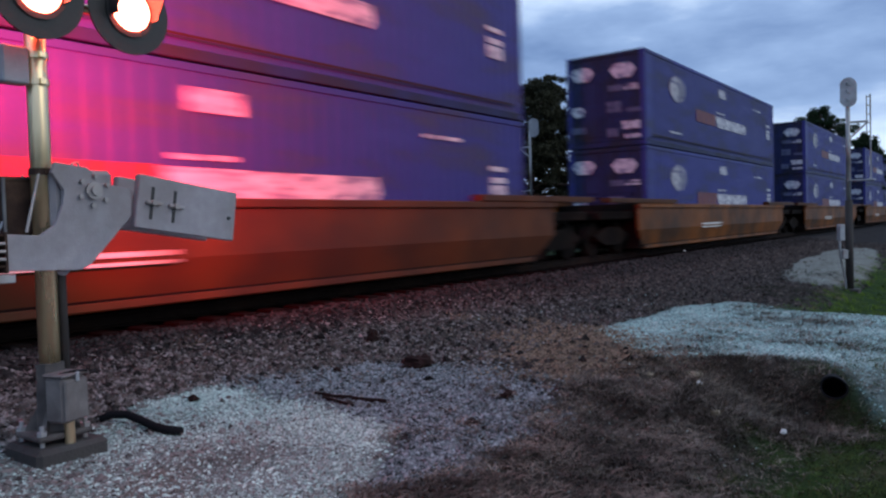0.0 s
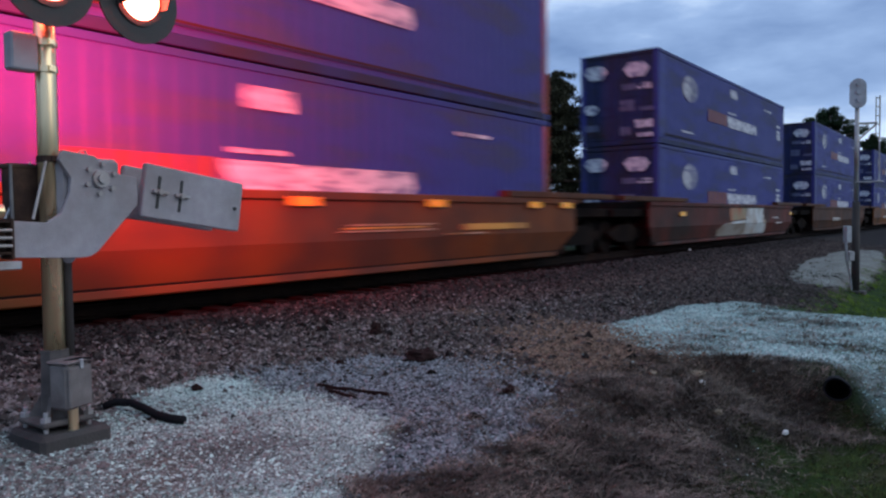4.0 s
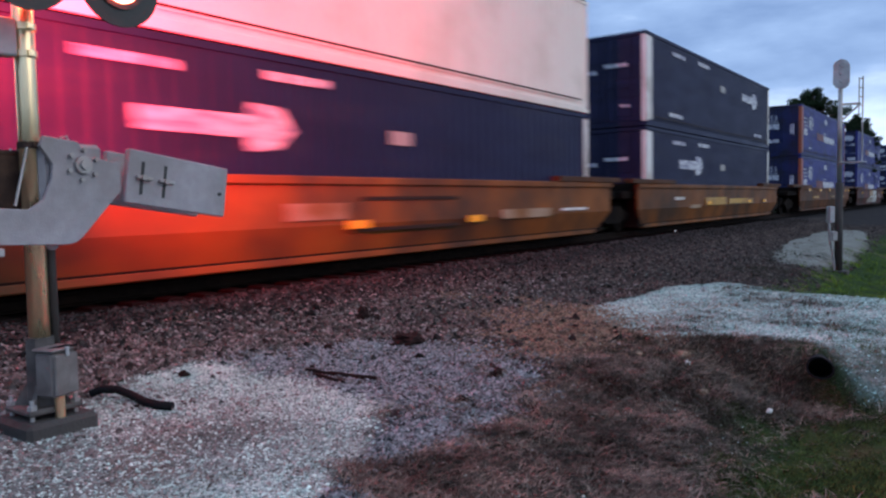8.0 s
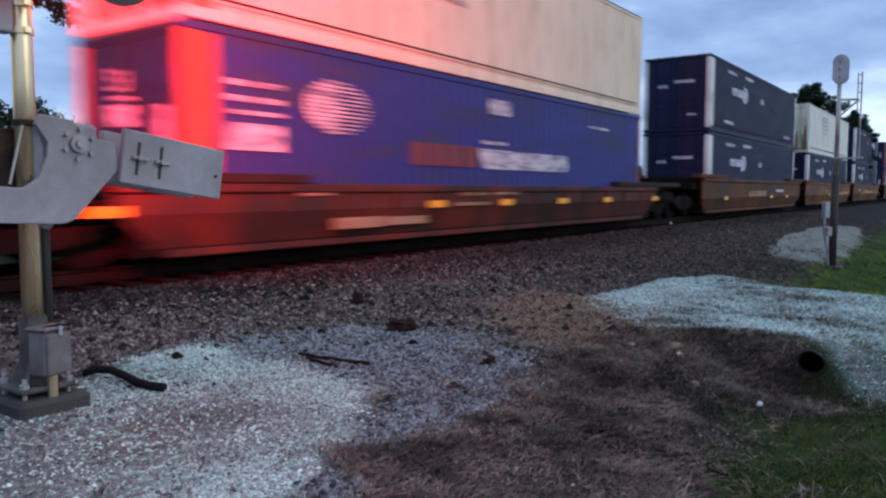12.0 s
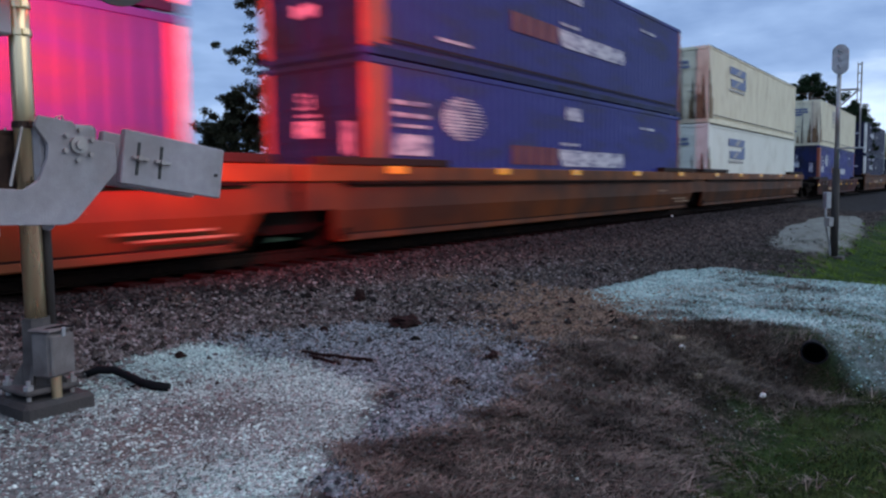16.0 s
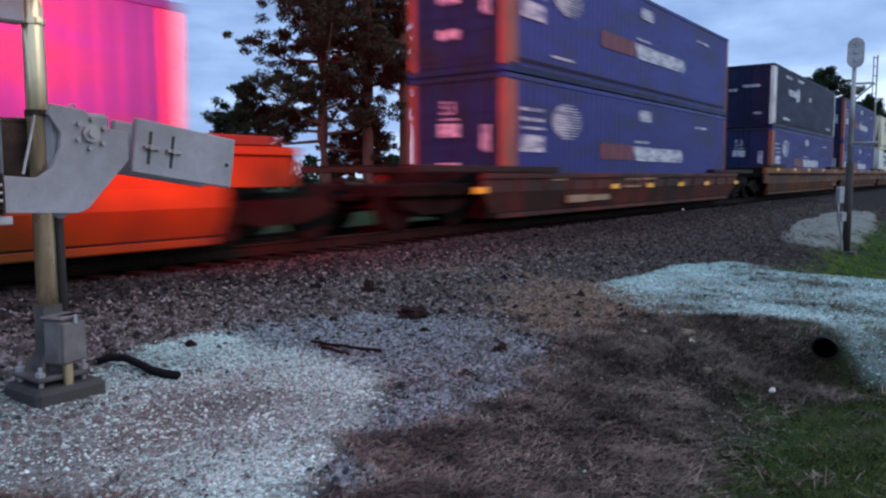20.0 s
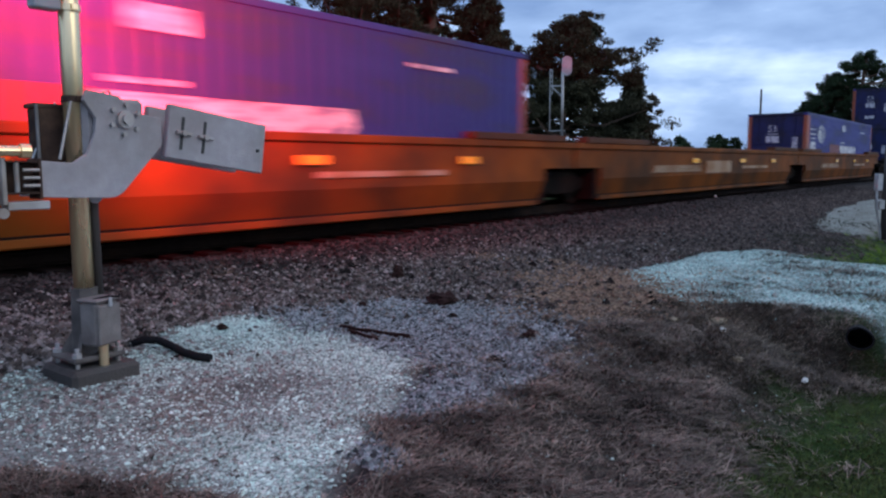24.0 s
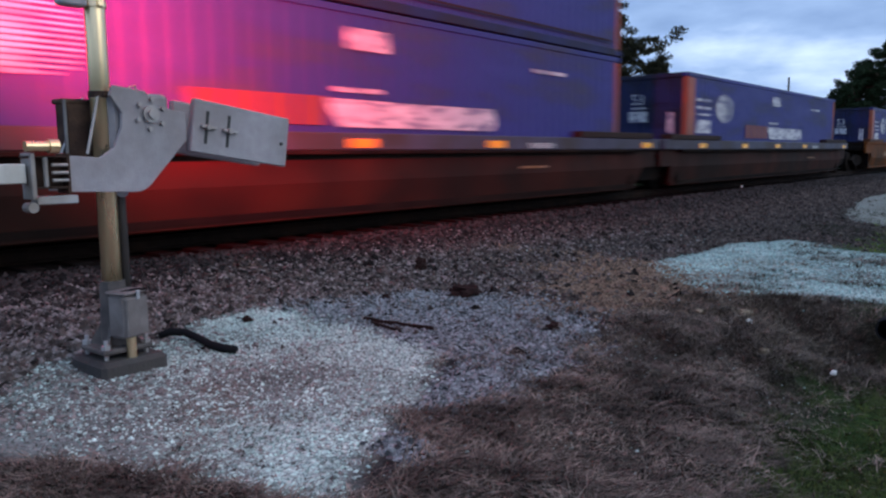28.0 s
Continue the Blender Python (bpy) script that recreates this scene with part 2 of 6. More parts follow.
M = {
    "blue": mat("blue_paint", (0.026, 0.033, 0.20), (0.020, 0.025, 0.155), 0.5, spec=0.3, scale=1.2, dirt=(0.035, 0.04, 0.10), dirt_amount=0.25, rnd=0.12, stretch=(0.5, 1, 2)),
    # the blue at half strength: shade of end faces and bottom rails painted in
    "blue_shade": mat("blue_shade_paint", (0.012, 0.018, 0.085), (0.009, 0.013, 0.06), 0.55, spec=0.25, scale=1.2, dirt=(0.015, 0.015, 0.025), rnd=0.1),
    "navy": mat("navy_paint", (0.009, 0.011, 0.048), (0.0065, 0.008, 0.034), 0.5, spec=0.2, scale=1.0, dirt=(0.014, 0.015, 0.042), dirt_amount=0.2, rnd=0.15, stretch=(0.5, 1, 2)),
    "cream": mat("cream_paint", (0.80, 0.745, 0.56), (0.70, 0.65, 0.49), 0.55, spec=0.25, scale=0.9, dirt=(0.60, 0.53, 0.38), dirt_amount=0.3, dirt_scale=1.6, stretch=(1.6, 1, 0.5), rnd=0.06),
    "offwhite": mat("cool_off_white_paint", (0.80, 0.81, 0.72), (0.74, 0.75, 0.67), 0.55, spec=0.25, scale=0.9, dirt=(0.66, 0.66, 0.57), dirt_amount=0.25, dirt_scale=1.2, stretch=(0.8, 1, 0.8), rnd=0.05),
    "white": mat("white_paint", (0.80, 0.80, 0.76), (0.68, 0.68, 0.64), 0.5, scale=2.0, dirt=(0.42, 0.38, 0.32), dirt_amount=0.25),
    "mark": mat("worn_white_lettering", (0.62, 0.64, 0.66), (0.44, 0.45, 0.52), 0.6, scale=5, spread=0.35, dirt=(0.13, 0.13, 0.24), dirt_amount=0.32, dirt_scale=4.5, stretch=(0.5, 1, 1.6)),
    "dull_mark": mat("dull_blue_marking", (0.10, 0.11, 0.19), (0.05, 0.06, 0.13), 0.6, scale=6),
    "orange": mat("orange_paint", (0.36, 0.075, 0.03), (0.27, 0.055, 0.025), 0.5, scale=2.5, dirt=(0.2, 0.07, 0.04)),
    "red": mat("red_paint", (0.17, 0.028, 0.03), (0.12, 0.025, 0.035), 0.5, scale=2.5),
    "logo_blue": mat("logo_blue_paint", (0.09, 0.13, 0.28), (0.16, 0.19, 0.30), 0.5, scale=3),
    "logo_grey": mat("logo_grey_paint", (0.40, 0.375, 0.34), (0.30, 0.28, 0.26), 0.5, scale=3),
    "logo_faint": mat("logo_faint_paint", (0.56, 0.53, 0.49), (0.44, 0.41, 0.39), 0.5, scale=3, spread=0.3),
    "tan": mat("tan_car_paint", (0.235, 0.080, 0.014), (0.17, 0.055, 0.011), 0.6, spec=0.25, scale=1.6, dirt=(0.06, 0.03, 0.015), dirt_amount=0.4, dirt_scale=0.7, rnd=0.1),
    "rust_tan": mat("rusty_orange_car_paint", (0.19, 0.058, 0.008), (0.14, 0.041, 0.007), 0.65, spec=0.12, scale=1.6, dirt=(0.055, 0.025, 0.010), dirt_amount=0.4, dirt_scale=0.7, rnd=0.1),
    "brown": mat("brown_car_paint", (0.15, 0.049, 0.011), (0.11, 0.034, 0.009), 0.65, spec=0.25, scale=1.6, dirt=(0.055, 0.028, 0.016), dirt_amount=0.45, dirt_scale=0.7, rnd=0.1),
    "umber": mat("umber_car_paint", (0.105, 0.036, 0.010), (0.08, 0.027, 0.008), 0.65, spec=0.25, scale=1.6, dirt=(0.045, 0.02, 0.010), dirt_amount=0.45, dirt_scale=0.7, rnd=0.1),
    "oxide": mat("oxide_red_car_paint", (0.13, 0.026, 0.016), (0.09, 0.02, 0.013), 0.65, spec=0.25, scale=1.6, dirt=(0.03, 0.018, 0.014), dirt_amount=0.45, dirt_scale=0.7),
    # brown taken down so the colour holds the shade under the ledge
    "shaded_brown": mat("shaded_brown_car_paint", (0.050, 0.016, 0.010), (0.034, 0.011, 0.008), 0.75, spec=0.15, scale=1.6, dirt=(0.016, 0.009, 0.007), dirt_amount=0.45, dirt_scale=0.7),
    "slate": mat("slate_car_paint", (0.05, 0.05, 0.085), (0.035, 0.035, 0.06), 0.6, scale=2, dirt=(0.03, 0.02, 0.02)),
    # colour near black: dirt plus the shade under and between the cars
    "shaded_grime": mat("shaded_grimy_steel", (0.010, 0.007, 0.006), (0.006, 0.0045, 0.004), 0.9, spec=0.08, scale=6, dirt=(0.018, 0.012, 0.009)),
    "deck": mat("dark_walkway_steel", (0.03, 0.017, 0.012), (0.02, 0.012, 0.009), 0.7, spec=0.2, scale=5),
    # rail colour lowered to take in the shade under the train
    "steel": mat("shaded_rusty_rail", (0.014, 0.008, 0.006), (0.008, 0.005, 0.004), 0.85, spec=0.12, scale=8, dirt=(0.022, 0.011, 0.007)),
    "reflector": mat("yellow_reflector", (0.95, 0.46, 0.02), (0.9, 0.38, 0.02), 0.25, scale=20, bump=0.05, bump_scale=120),
    # warm light on the bare metal is put into its golden colour
    "alu": mat("warm_lit_aluminium", (0.97, 0.77, 0.47), (0.84, 0.65, 0.38), 0.30, metal=0.9, scale=5, bump=0.05, stretch=(1, 1, 0.2)),
    "cast": mat("cast_aluminium", (0.40, 0.38, 0.40), (0.33, 0.31, 0.33), 0.6, metal=0.2, scale=14, dirt=(0.22, 0.2, 0.19), bump=0.2, bump_scale=90),
    "grimy_cast": mat("grimy_cast_iron", (0.165, 0.140, 0.130), (0.10, 0.085, 0.080), 0.75, metal=0.1, scale=9, dirt=(0.06, 0.052, 0.05), dirt_amount=0.45, dirt_scale=5, bump=0.3, bump_scale=70),
    "box_paint": mat("weathered_grey_box_paint", (0.225, 0.20, 0.19), (0.155, 0.138, 0.13), 0.75, scale=9, dirt=(0.12, 0.10, 0.095), dirt_amount=0.4, dirt_scale=6, bump=0.25, bump_scale=70),
    "tan_stone": mat("pale_tan_stone", (0.34, 0.27, 0.18), (0.2, 0.16, 0.11), 0.9, scale=12, bump=0.4),
    "galv": mat("galvanised_steel", (0.50, 0.50, 0.50), (0.38, 0.38, 0.39), 0.5, metal=0.5, scale=10, dirt=(0.25, 0.2, 0.16), bump=0.12),
    "dull_steel": mat("dull_grey_steel", (0.22, 0.215, 0.215), (0.15, 0.145, 0.145), 0.65, metal=0.2, scale=8, dirt=(0.10, 0.08, 0.07), bump=0.1),
    "concrete": mat("stained_concrete", (0.055, 0.048, 0.047), (0.032, 0.028, 0.027), 0.9, scale=8, dirt=(0.07, 0.06, 0.055), bump=0.4, bump_scale=50),
    "mast_brown": mat("dark_weathered_mast", (0.05, 0.042, 0.038), (0.03, 0.025, 0.023), 0.8, scale=6, stretch=(1, 1, 0.2), bump=0.3),
    "gear_brown": mat("rusty_brown_gear_paint", (0.045, 0.024, 0.018), (0.026, 0.015, 0.012), 0.75, spec=0.25, scale=9, dirt=(0.09, 0.05, 0.032), dirt_amount=0.35, dirt_scale=6, bump=0.25, bump_scale=60),
    "black": mat("black_rubber", (0.006, 0.006, 0.008), (0.010, 0.010, 0.011), 0.85, spec=0.15, scale=12, bump=0.2),
    "signal_black": mat("black_signal_paint", (0.015, 0.015, 0.016), (0.03, 0.03, 0.03), 0.5, scale=8),
    "signal_back": mat("grey_signal_back", (0.46, 0.47, 0.50), (0.34, 0.35, 0.38), 0.6, scale=9, dirt=(0.2, 0.2, 0.2)),
    "timber": mat("weathered_timber", (0.10, 0.08, 0.065), (0.06, 0.05, 0.042), 0.9, scale=5, stretch=(1, 1, 0.1), bump=0.5, bump_scale=30),
    "rotten": mat("dark_rotten_wood", (0.020, 0.011, 0.010), (0.034, 0.017, 0.015), 0.95, spec=0.08, scale=9, bump=0.6, bump_scale=25),
    "litter": mat("white_litter", (0.80, 0.80, 0.76), (0.6, 0.6, 0.56), 0.6, scale=9),
    "lamp": mat("lit_red_lens", (1.0, 0.10, 0.06), (1.0, 0.16, 0.08), 0.3, scale=30, bump=0.0, emit=60.0),
    "bark": mat("pine_bark", (0.17, 0.105, 0.078), (0.095, 0.062, 0.048), 0.95, scale=3, bump=0.8, bump_scale=9, stretch=(1, 1, 0.3)),
    "needles": mat("pine_needles", (0.052, 0.050, 0.026), (0.030, 0.029, 0.017), 0.85, spec=0.15, scale=0.8, bump=0.0),
    "leaves": mat("dark_leaves", (0.028, 0.048, 0.02), (0.016, 0.03, 0.014), 0.85, spec=0.15, scale=0.5, bump=0.0),
}


# ---------------- ground ----------------
TY = 9.82      # middle of the track
RAIL = 0.53    # top of the rail


def smooth(a, b, v):
    t = np.clip((v - a) / (b - a), 0, 1)
    return t * t * (3 - 2 * t)


def wobble(x, y, s, seed=0.0):
    """Cheap smooth noise of about -1 to 1 from summed waves."""
    r = np.zeros_like(x)
    for k, (ax, ay, p) in enumerate(((1.0, 0.31, 0.2), (-0.42, 1.1, 1.7), (1.63, -1.27, 3.1), (2.3, 1.9, 0.6), (-2.9, 2.2, 4.4))):
        r = r + np.sin((ax * x + ay * y) * s + p + seed * (k + 1.3)) / (1 + 0.5 * k)
    return r / 2.2


def height(x, y):
    h = 0.03 * wobble(x, y, 0.55) + 0.012 * wobble(x, y, 2.7, 1.0)
    bed = smooth(4.9, 7.9, y) * (1 - smooth(11.7, 14.6, y))
    h = h * (1 - 0.6 * bed) + 0.27 * bed
    h = h + 0.10 * smooth(6.9, 7.7, y) * (1 - smooth(7.9, 8.4, y))
    h = h + 0.05 * smooth(7.8, 8.2, y) * (1 - smooth(11.4, 11.8, y))
    drive = smooth(7.4, 8.1, x + 0.2 * wobble(x, y, 0.9, 4.0)) * (1 - smooth(12.2, 13.2, x))
    ditch = np.exp(-((y - 0.75 - 0.05 * x) / 1.05) ** 2) * smooth(1.5, 5.5, x) * (1 - smooth(24, 34, x))
    h = h - 0.42 * ditch * (1 - drive)
    h = h + 0.035 * wobble(x, y, 4.3, 6.0) * smooth(3.0, 4.2, x) * (1 - smooth(2.4, 3.0, y)) * (1 - drive)
    h = h + 0.05 * drive * (1 - smooth(3.5, 5.0, y))
    mound = np.exp(-((x - 29) / 8.0) ** 2 - ((y - 4.2) / 1.5) ** 2)
    h = h + 0.12 * mound * (1 - bed)
    far = smooth(30, 90, np.hypot(x, y))
    return h * (1 - far) - 0.15 * far * (1 - bed) + 0.27 * bed * far


def yard_side(y):
    """How far along the track the pale gravel reaches."""
    return np.interp(y, (2.3, 2.55, 2.8, 3.0, 3.2, 3.6, 4.06, 4.6, 5.06, 5.5, 5.95, 6.25), (2.15, 2.42, 2.85, 3.2, 3.8, 4.2, 4.5, 4.68, 4.75, 4.7, 4.55, 4.2))


def tongue(x, y):
    """The spill of blue-grey stone between the yard, the sand and the grass."""
    n = wobble(x, y, 1.3, 3.0) * 0.2 + wobble(x, y, 5.2, 2.0) * 0.13
    far = np.interp(y, (2.5, 2.95, 3.4, 4.4, 5.0, 5.6, 6.0, 6.3), (4.6, 5.8, 6.3, 6.95, 6.8, 6.2, 5.2, 4.2))
    return smooth(-0.25, 0.25, x - yard_side(y) + n) * (1 - smooth(-0.4, 0.35, x - far + 1.3 * n)) * smooth(2.3, 2.7, y + n) * (1 - smooth(5.7, 6.3, y + n))


def yard(x, y):
    """The spread of pale gravel round the foot of the crossing signal."""
    n = wobble(x, y, 1.1, 2.0) * 0.16 + wobble(x, y, 4.2, 5.0) * 0.10
    foot = np.interp(x, (0.6, 1.2, 1.35, 1.5, 1.73, 1.9, 2.0, 2.2, 2.6), (5.0, 4.25, 3.95, 3.7, 3.3, 3.0, 2.6, 2.35, 2.3))
    head = np.interp(x, (1.5, 1.8, 2.2, 3.2, 3.9, 4.5), (4.9, 5.3, 5.7, 5.75, 6.05, 6.1))
    return smooth(-0.2, 0.2, y + n - foot) * (1 - smooth(-0.16, 0.13, y + n - head)) * (1 - smooth(-0.25, 0.2, x - yard_side(y) + 1.1 * n))


def sandy(x, y):
    n = wobble(x, y, 1.7, 6.0) * 0.2 + wobble(x, y, 5.0, 1.0) * 0.1
    return smooth(0.08, 0.58, np.exp(-(((x - 8.0) * 0.8 + (y - 3.95) * 0.6) / 1.85) ** 2 - (((x - 8.0) * 0.6 - (y - 3.95) * 0.8) / 0.95) ** 2) + 1.3 * n)


def pile(x, y):
    """The low heap of pale dirt beyond the railway signal."""
    n = wobble(x, y, 1.1, 2.0) * 0.22 + wobble(x, y, 4.2, 5.0) * 0.10
    return smooth(0.30, 0.48, np.exp(-((x - 26.5) / 9.0) ** 2 - ((y - 4.0 - 0.08 * (x - 26.5)) / 1.1) ** 2) + 0.3 * n)


def covers(x, y):
    """How white-gravelled, green and dry-grassed the ground is at a place."""
    n = wobble(x, y, 1.1, 2.0) * 0.22 + wobble(x, y, 4.2, 5.0) * 0.10
    left = yard(x, y) * (1 - 0.62 * np.exp(-((x - 3.05) / 0.65) ** 2 - ((y - 4.15) / 0.36) ** 2))
    left = left * (1 - 0.52 * (1 - smooth(1.9, 2.6, x - 0.35 * (y - 4) + n))) * (1 - 0.34 * smooth(0.0, 0.55, wobble(x, y, 2.3, 8.0)) * (1 - smooth(3.3, 3.9, x + 0.3 * (y - 4))) * (1 - smooth(4.7, 5.1, y)))
    left = left * (0.8 + 0.2 * np.maximum(smooth(-1.1, -0.5, x - yard_side(y) + n), np.exp(-((x - 2.6) / 0.45) ** 2 - ((y - 3.1) / 0.6) ** 2)))
    start = np.interp(y, (-0.7, 0.85, 1.02, 1.45, 2.1, 2.75, 3.26, 4.45, 6), (6.7, 7.3, 7.45, 8.15, 8.15, 7.7, 8.1, 9.75, 12)) - 0.35 * n
    drive = smooth(-0.16, 0.16, x - start + n) * (1 - smooth(-0.3, 0.25, x - 12.4 - 0.5 * (y - 1.5) + n)) * (1 - smooth(4.35, 4.65, y + 0.2 * (x - 9.8) + n))
    drive = drive * (1 - 0.3 * (1 - smooth(0.9, 1.5, y)) * (1 - smooth(8.0, 9.2, x)))
    drive = drive * (0.92 + 0.10 * np.sin(3.1 * (x + 0.2 * y) + 2.4 * wobble(x, y * 0.4, 1.2, 3.0)) + 0.14 * wobble(x, 0.5 * y, 4.1, 2.0)).clip(0.55, 1)
    mound = pile(x, y)
    white = np.clip(np.maximum(left, np.maximum(drive, mound * 0.55)), 0, 1)
    edge = np.interp(x, (0, 1.35, 1.73, 1.92, 2.1, 2.45, 2.77, 2.92, 3.1, 3.6, 4.0, 4.4, 4.75, 5.0, 5.35, 5.6, 5.94, 6.4, 9.0), (5.4, 3.9, 3.3, 2.9, 2.4, 2.5, 2.75, 2.95, 3.15, 2.85, 3.0, 2.6, 2.75, 3.05, 3.35, 3.2, 2.95, 3.0, 3.1))
    dry = (1 - smooth(-0.2, 0.2, y - edge + n + 0.28 * wobble(x, y, 2.3, 9.0))) * smooth(-0.6, 0.6, x + 0.6 * n) * (1 - white)
    green = (1 - smooth(1.0, 1.8, y + 1.5 * n)) * smooth(2.8, 4.3, x + 1.5 * n) * (1 - white)
    green = green * (1 - np.exp(-((x - 7.4) / 0.7) ** 2 - ((y - 1.5) / 0.45) ** 2))
    green = np.maximum(green, (x > 12.2) * (1 - smooth(2.0, 2.9, y - 0.02 * x + n)) * (1 - white))
    away = (y > 15.5) | (y < -9)
    green = np.maximum(green, away * 0.8)
    return white, green, np.clip(dry - green, 0, 1)


def axis(lo, hi, step, reach):
    mid = np.arange(lo, hi + step / 2, step)
    out = [0.3 * 1.45 ** k for k in range(40)]
    out = np.array([o for o in np.cumsum(out) if o < reach])
    return np.concatenate([(lo - out)[::-1], mid, hi + out])


def ground_material():
    m = mat("ground_cover", (0.028, 0.025, 0.025), (0.013, 0.011, 0.011), 0.95, spec=0.1, scale=11, spread=0.4, dirt=(0.018, 0.014, 0.013), dirt_amount=0.35, dirt_scale=1.6, bump=1.0, bump_scale=26)
    nt = m.node_tree
    N, L = nt.nodes.new, nt.links.new
    bs = nt.nodes["Principled BSDF"]
    old = bs.inputs["Base Color"].links[0].from_socket
    at, sep = N("ShaderNodeAttribute"), N("ShaderNodeSeparateColor")
    at.attribute_name = "cover"
    L(at.outputs["Color"], sep.inputs["Color"])
    tc = N("ShaderNodeTexCoord")

    def speck(s, a, b, ca, cb, src="Fac"):
        n, r = N("ShaderNodeTexNoise"), N("ShaderNodeValToRGB")
        n.inputs["Scale"].default_value, n.inputs["Detail"].default_value = s, 9
        n.inputs["Roughness"].default_value = 0.7
        L(tc.outputs["Object"], n.inputs["Vector"])
        L(n.outputs[src], r.inputs["Fac"])
        r.color_ramp.elements[0].position, r.color_ramp.elements[0].color = a, (*ca, 1)
        r.color_ramp.elements[1].position, r.color_ramp.elements[1].color = b, (*cb, 1)
        return r.outputs["Color"]

    def cells(s, lo, hi):
        v, r = N("ShaderNodeTexVoronoi"), N("ShaderNodeMapRange")
        v.inputs["Scale"].default_value = s
        L(tc.outputs["Object"], v.inputs["Vector"])
        g = N("ShaderNodeSeparateColor")
        L(v.outputs["Color"], g.inputs["Color"])
        r.inputs["To Min"].default_value, r.inputs["To Max"].default_value = lo, hi
        L(g.outputs["Red"], r.inputs["Value"])
        return r.outputs["Result"]

    def times(c, f):
        x = N("ShaderNodeMix")
        x.data_type, x.blend_type = "RGBA", "MULTIPLY"
        x.inputs[0].default_value = 1.0
        L(c, x.inputs[6])
        L(f, x.inputs[7])
        return x.outputs[2]

    col = times(times(old, cells(26, 0.45, 1.75)), cells(11, 0.7, 1.35))
    for ch, tint in (("Red", times(times(speck(1.7, 0.36, 0.66, (0.25, 0.285, 0.268), (0.54, 0.655, 0.61)), cells(85, 0.6, 1.35)), cells(24, 0.75, 1.2))),
                     ("Blue", speck(5, 0.35, 0.65, (0.028, 0.023, 0.019), (0.075, 0.060, 0.050))),
                     ("Green", speck(3, 0.35, 0.65, (0.012, 0.027, 0.006), (0.030, 0.060, 0.012)))):
        x = N("ShaderNodeMix")
        x.data_type = "RGBA"
        L(sep.outputs[ch], x.inputs[0])
        L(col, x.inputs[6])
        L(tint, x.inputs[7])
        col = x.outputs[2]
    # rusty sand washed out at the foot of the bed
    sand, x = N("ShaderNodeAttribute"), N("ShaderNodeMix")
    sand.attribute_name = "sand"
    x.data_type = "RGBA"
    L(sand.outputs["Fac"], x.inputs[0])
    L(col, x.inputs[6])
    L(times(speck(6, 0.35, 0.65, (0.12, 0.082, 0.059), (0.23, 0.159, 0.118)), cells(40, 0.6, 1.4)), x.inputs[7])
    col = x.outputs[2]
    # oil and brake dust between the rails, with shade under the train painted in
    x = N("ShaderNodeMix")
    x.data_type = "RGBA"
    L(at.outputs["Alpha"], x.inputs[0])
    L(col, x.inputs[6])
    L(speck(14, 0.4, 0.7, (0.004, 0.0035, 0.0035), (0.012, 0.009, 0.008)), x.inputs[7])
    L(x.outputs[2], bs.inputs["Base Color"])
    return m


def make_ground():
    xs, ys = axis(-4.0, 20.0, 0.1, 1500), axis(-3.0, 13.0, 0.1, 1500)
    xs = np.concatenate([xs[xs < 20], np.arange(20.0, 38.0, 0.25), xs[xs > 38]])
    X, Y = np.meshgrid(xs, ys)
    Z = height(X, Y)
    nx, ny = len(xs), len(ys)
    idx = np.arange(nx * ny).reshape(ny, nx)
    q = np.stack([idx[:-1, :-1], idx[:-1, 1:], idx[1:, 1:], idx[1:, :-1]], -1).reshape(-1, 4)
    me = bpy.data.meshes.new("ground")
    me.from_pydata(np.stack([X, Y, Z], -1).reshape(-1, 3).tolist(), [], q.tolist())
    me.polygons.foreach_set("use_smooth", [True] * len(me.polygons))
    w, g, d = covers(X.ravel(), Y.ravel())
    lay = me.color_attributes.new("cover", "FLOAT_COLOR", "POINT")
    # the fourth value darkens the bed where the train's shade falls
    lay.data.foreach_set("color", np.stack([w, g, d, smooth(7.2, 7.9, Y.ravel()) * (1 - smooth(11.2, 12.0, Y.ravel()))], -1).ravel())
    low = me.attributes.new("sand", "FLOAT", "POINT")
    low.data.foreach_set("value", np.maximum(sandy(X.ravel(), Y.ravel()), 0.4 * pile(X.ravel(), Y.ravel())))
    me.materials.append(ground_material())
    tagged(new("ground", me), "gravel, dry grass and turf beside the railway", "ground", kind="structure")


make_ground()


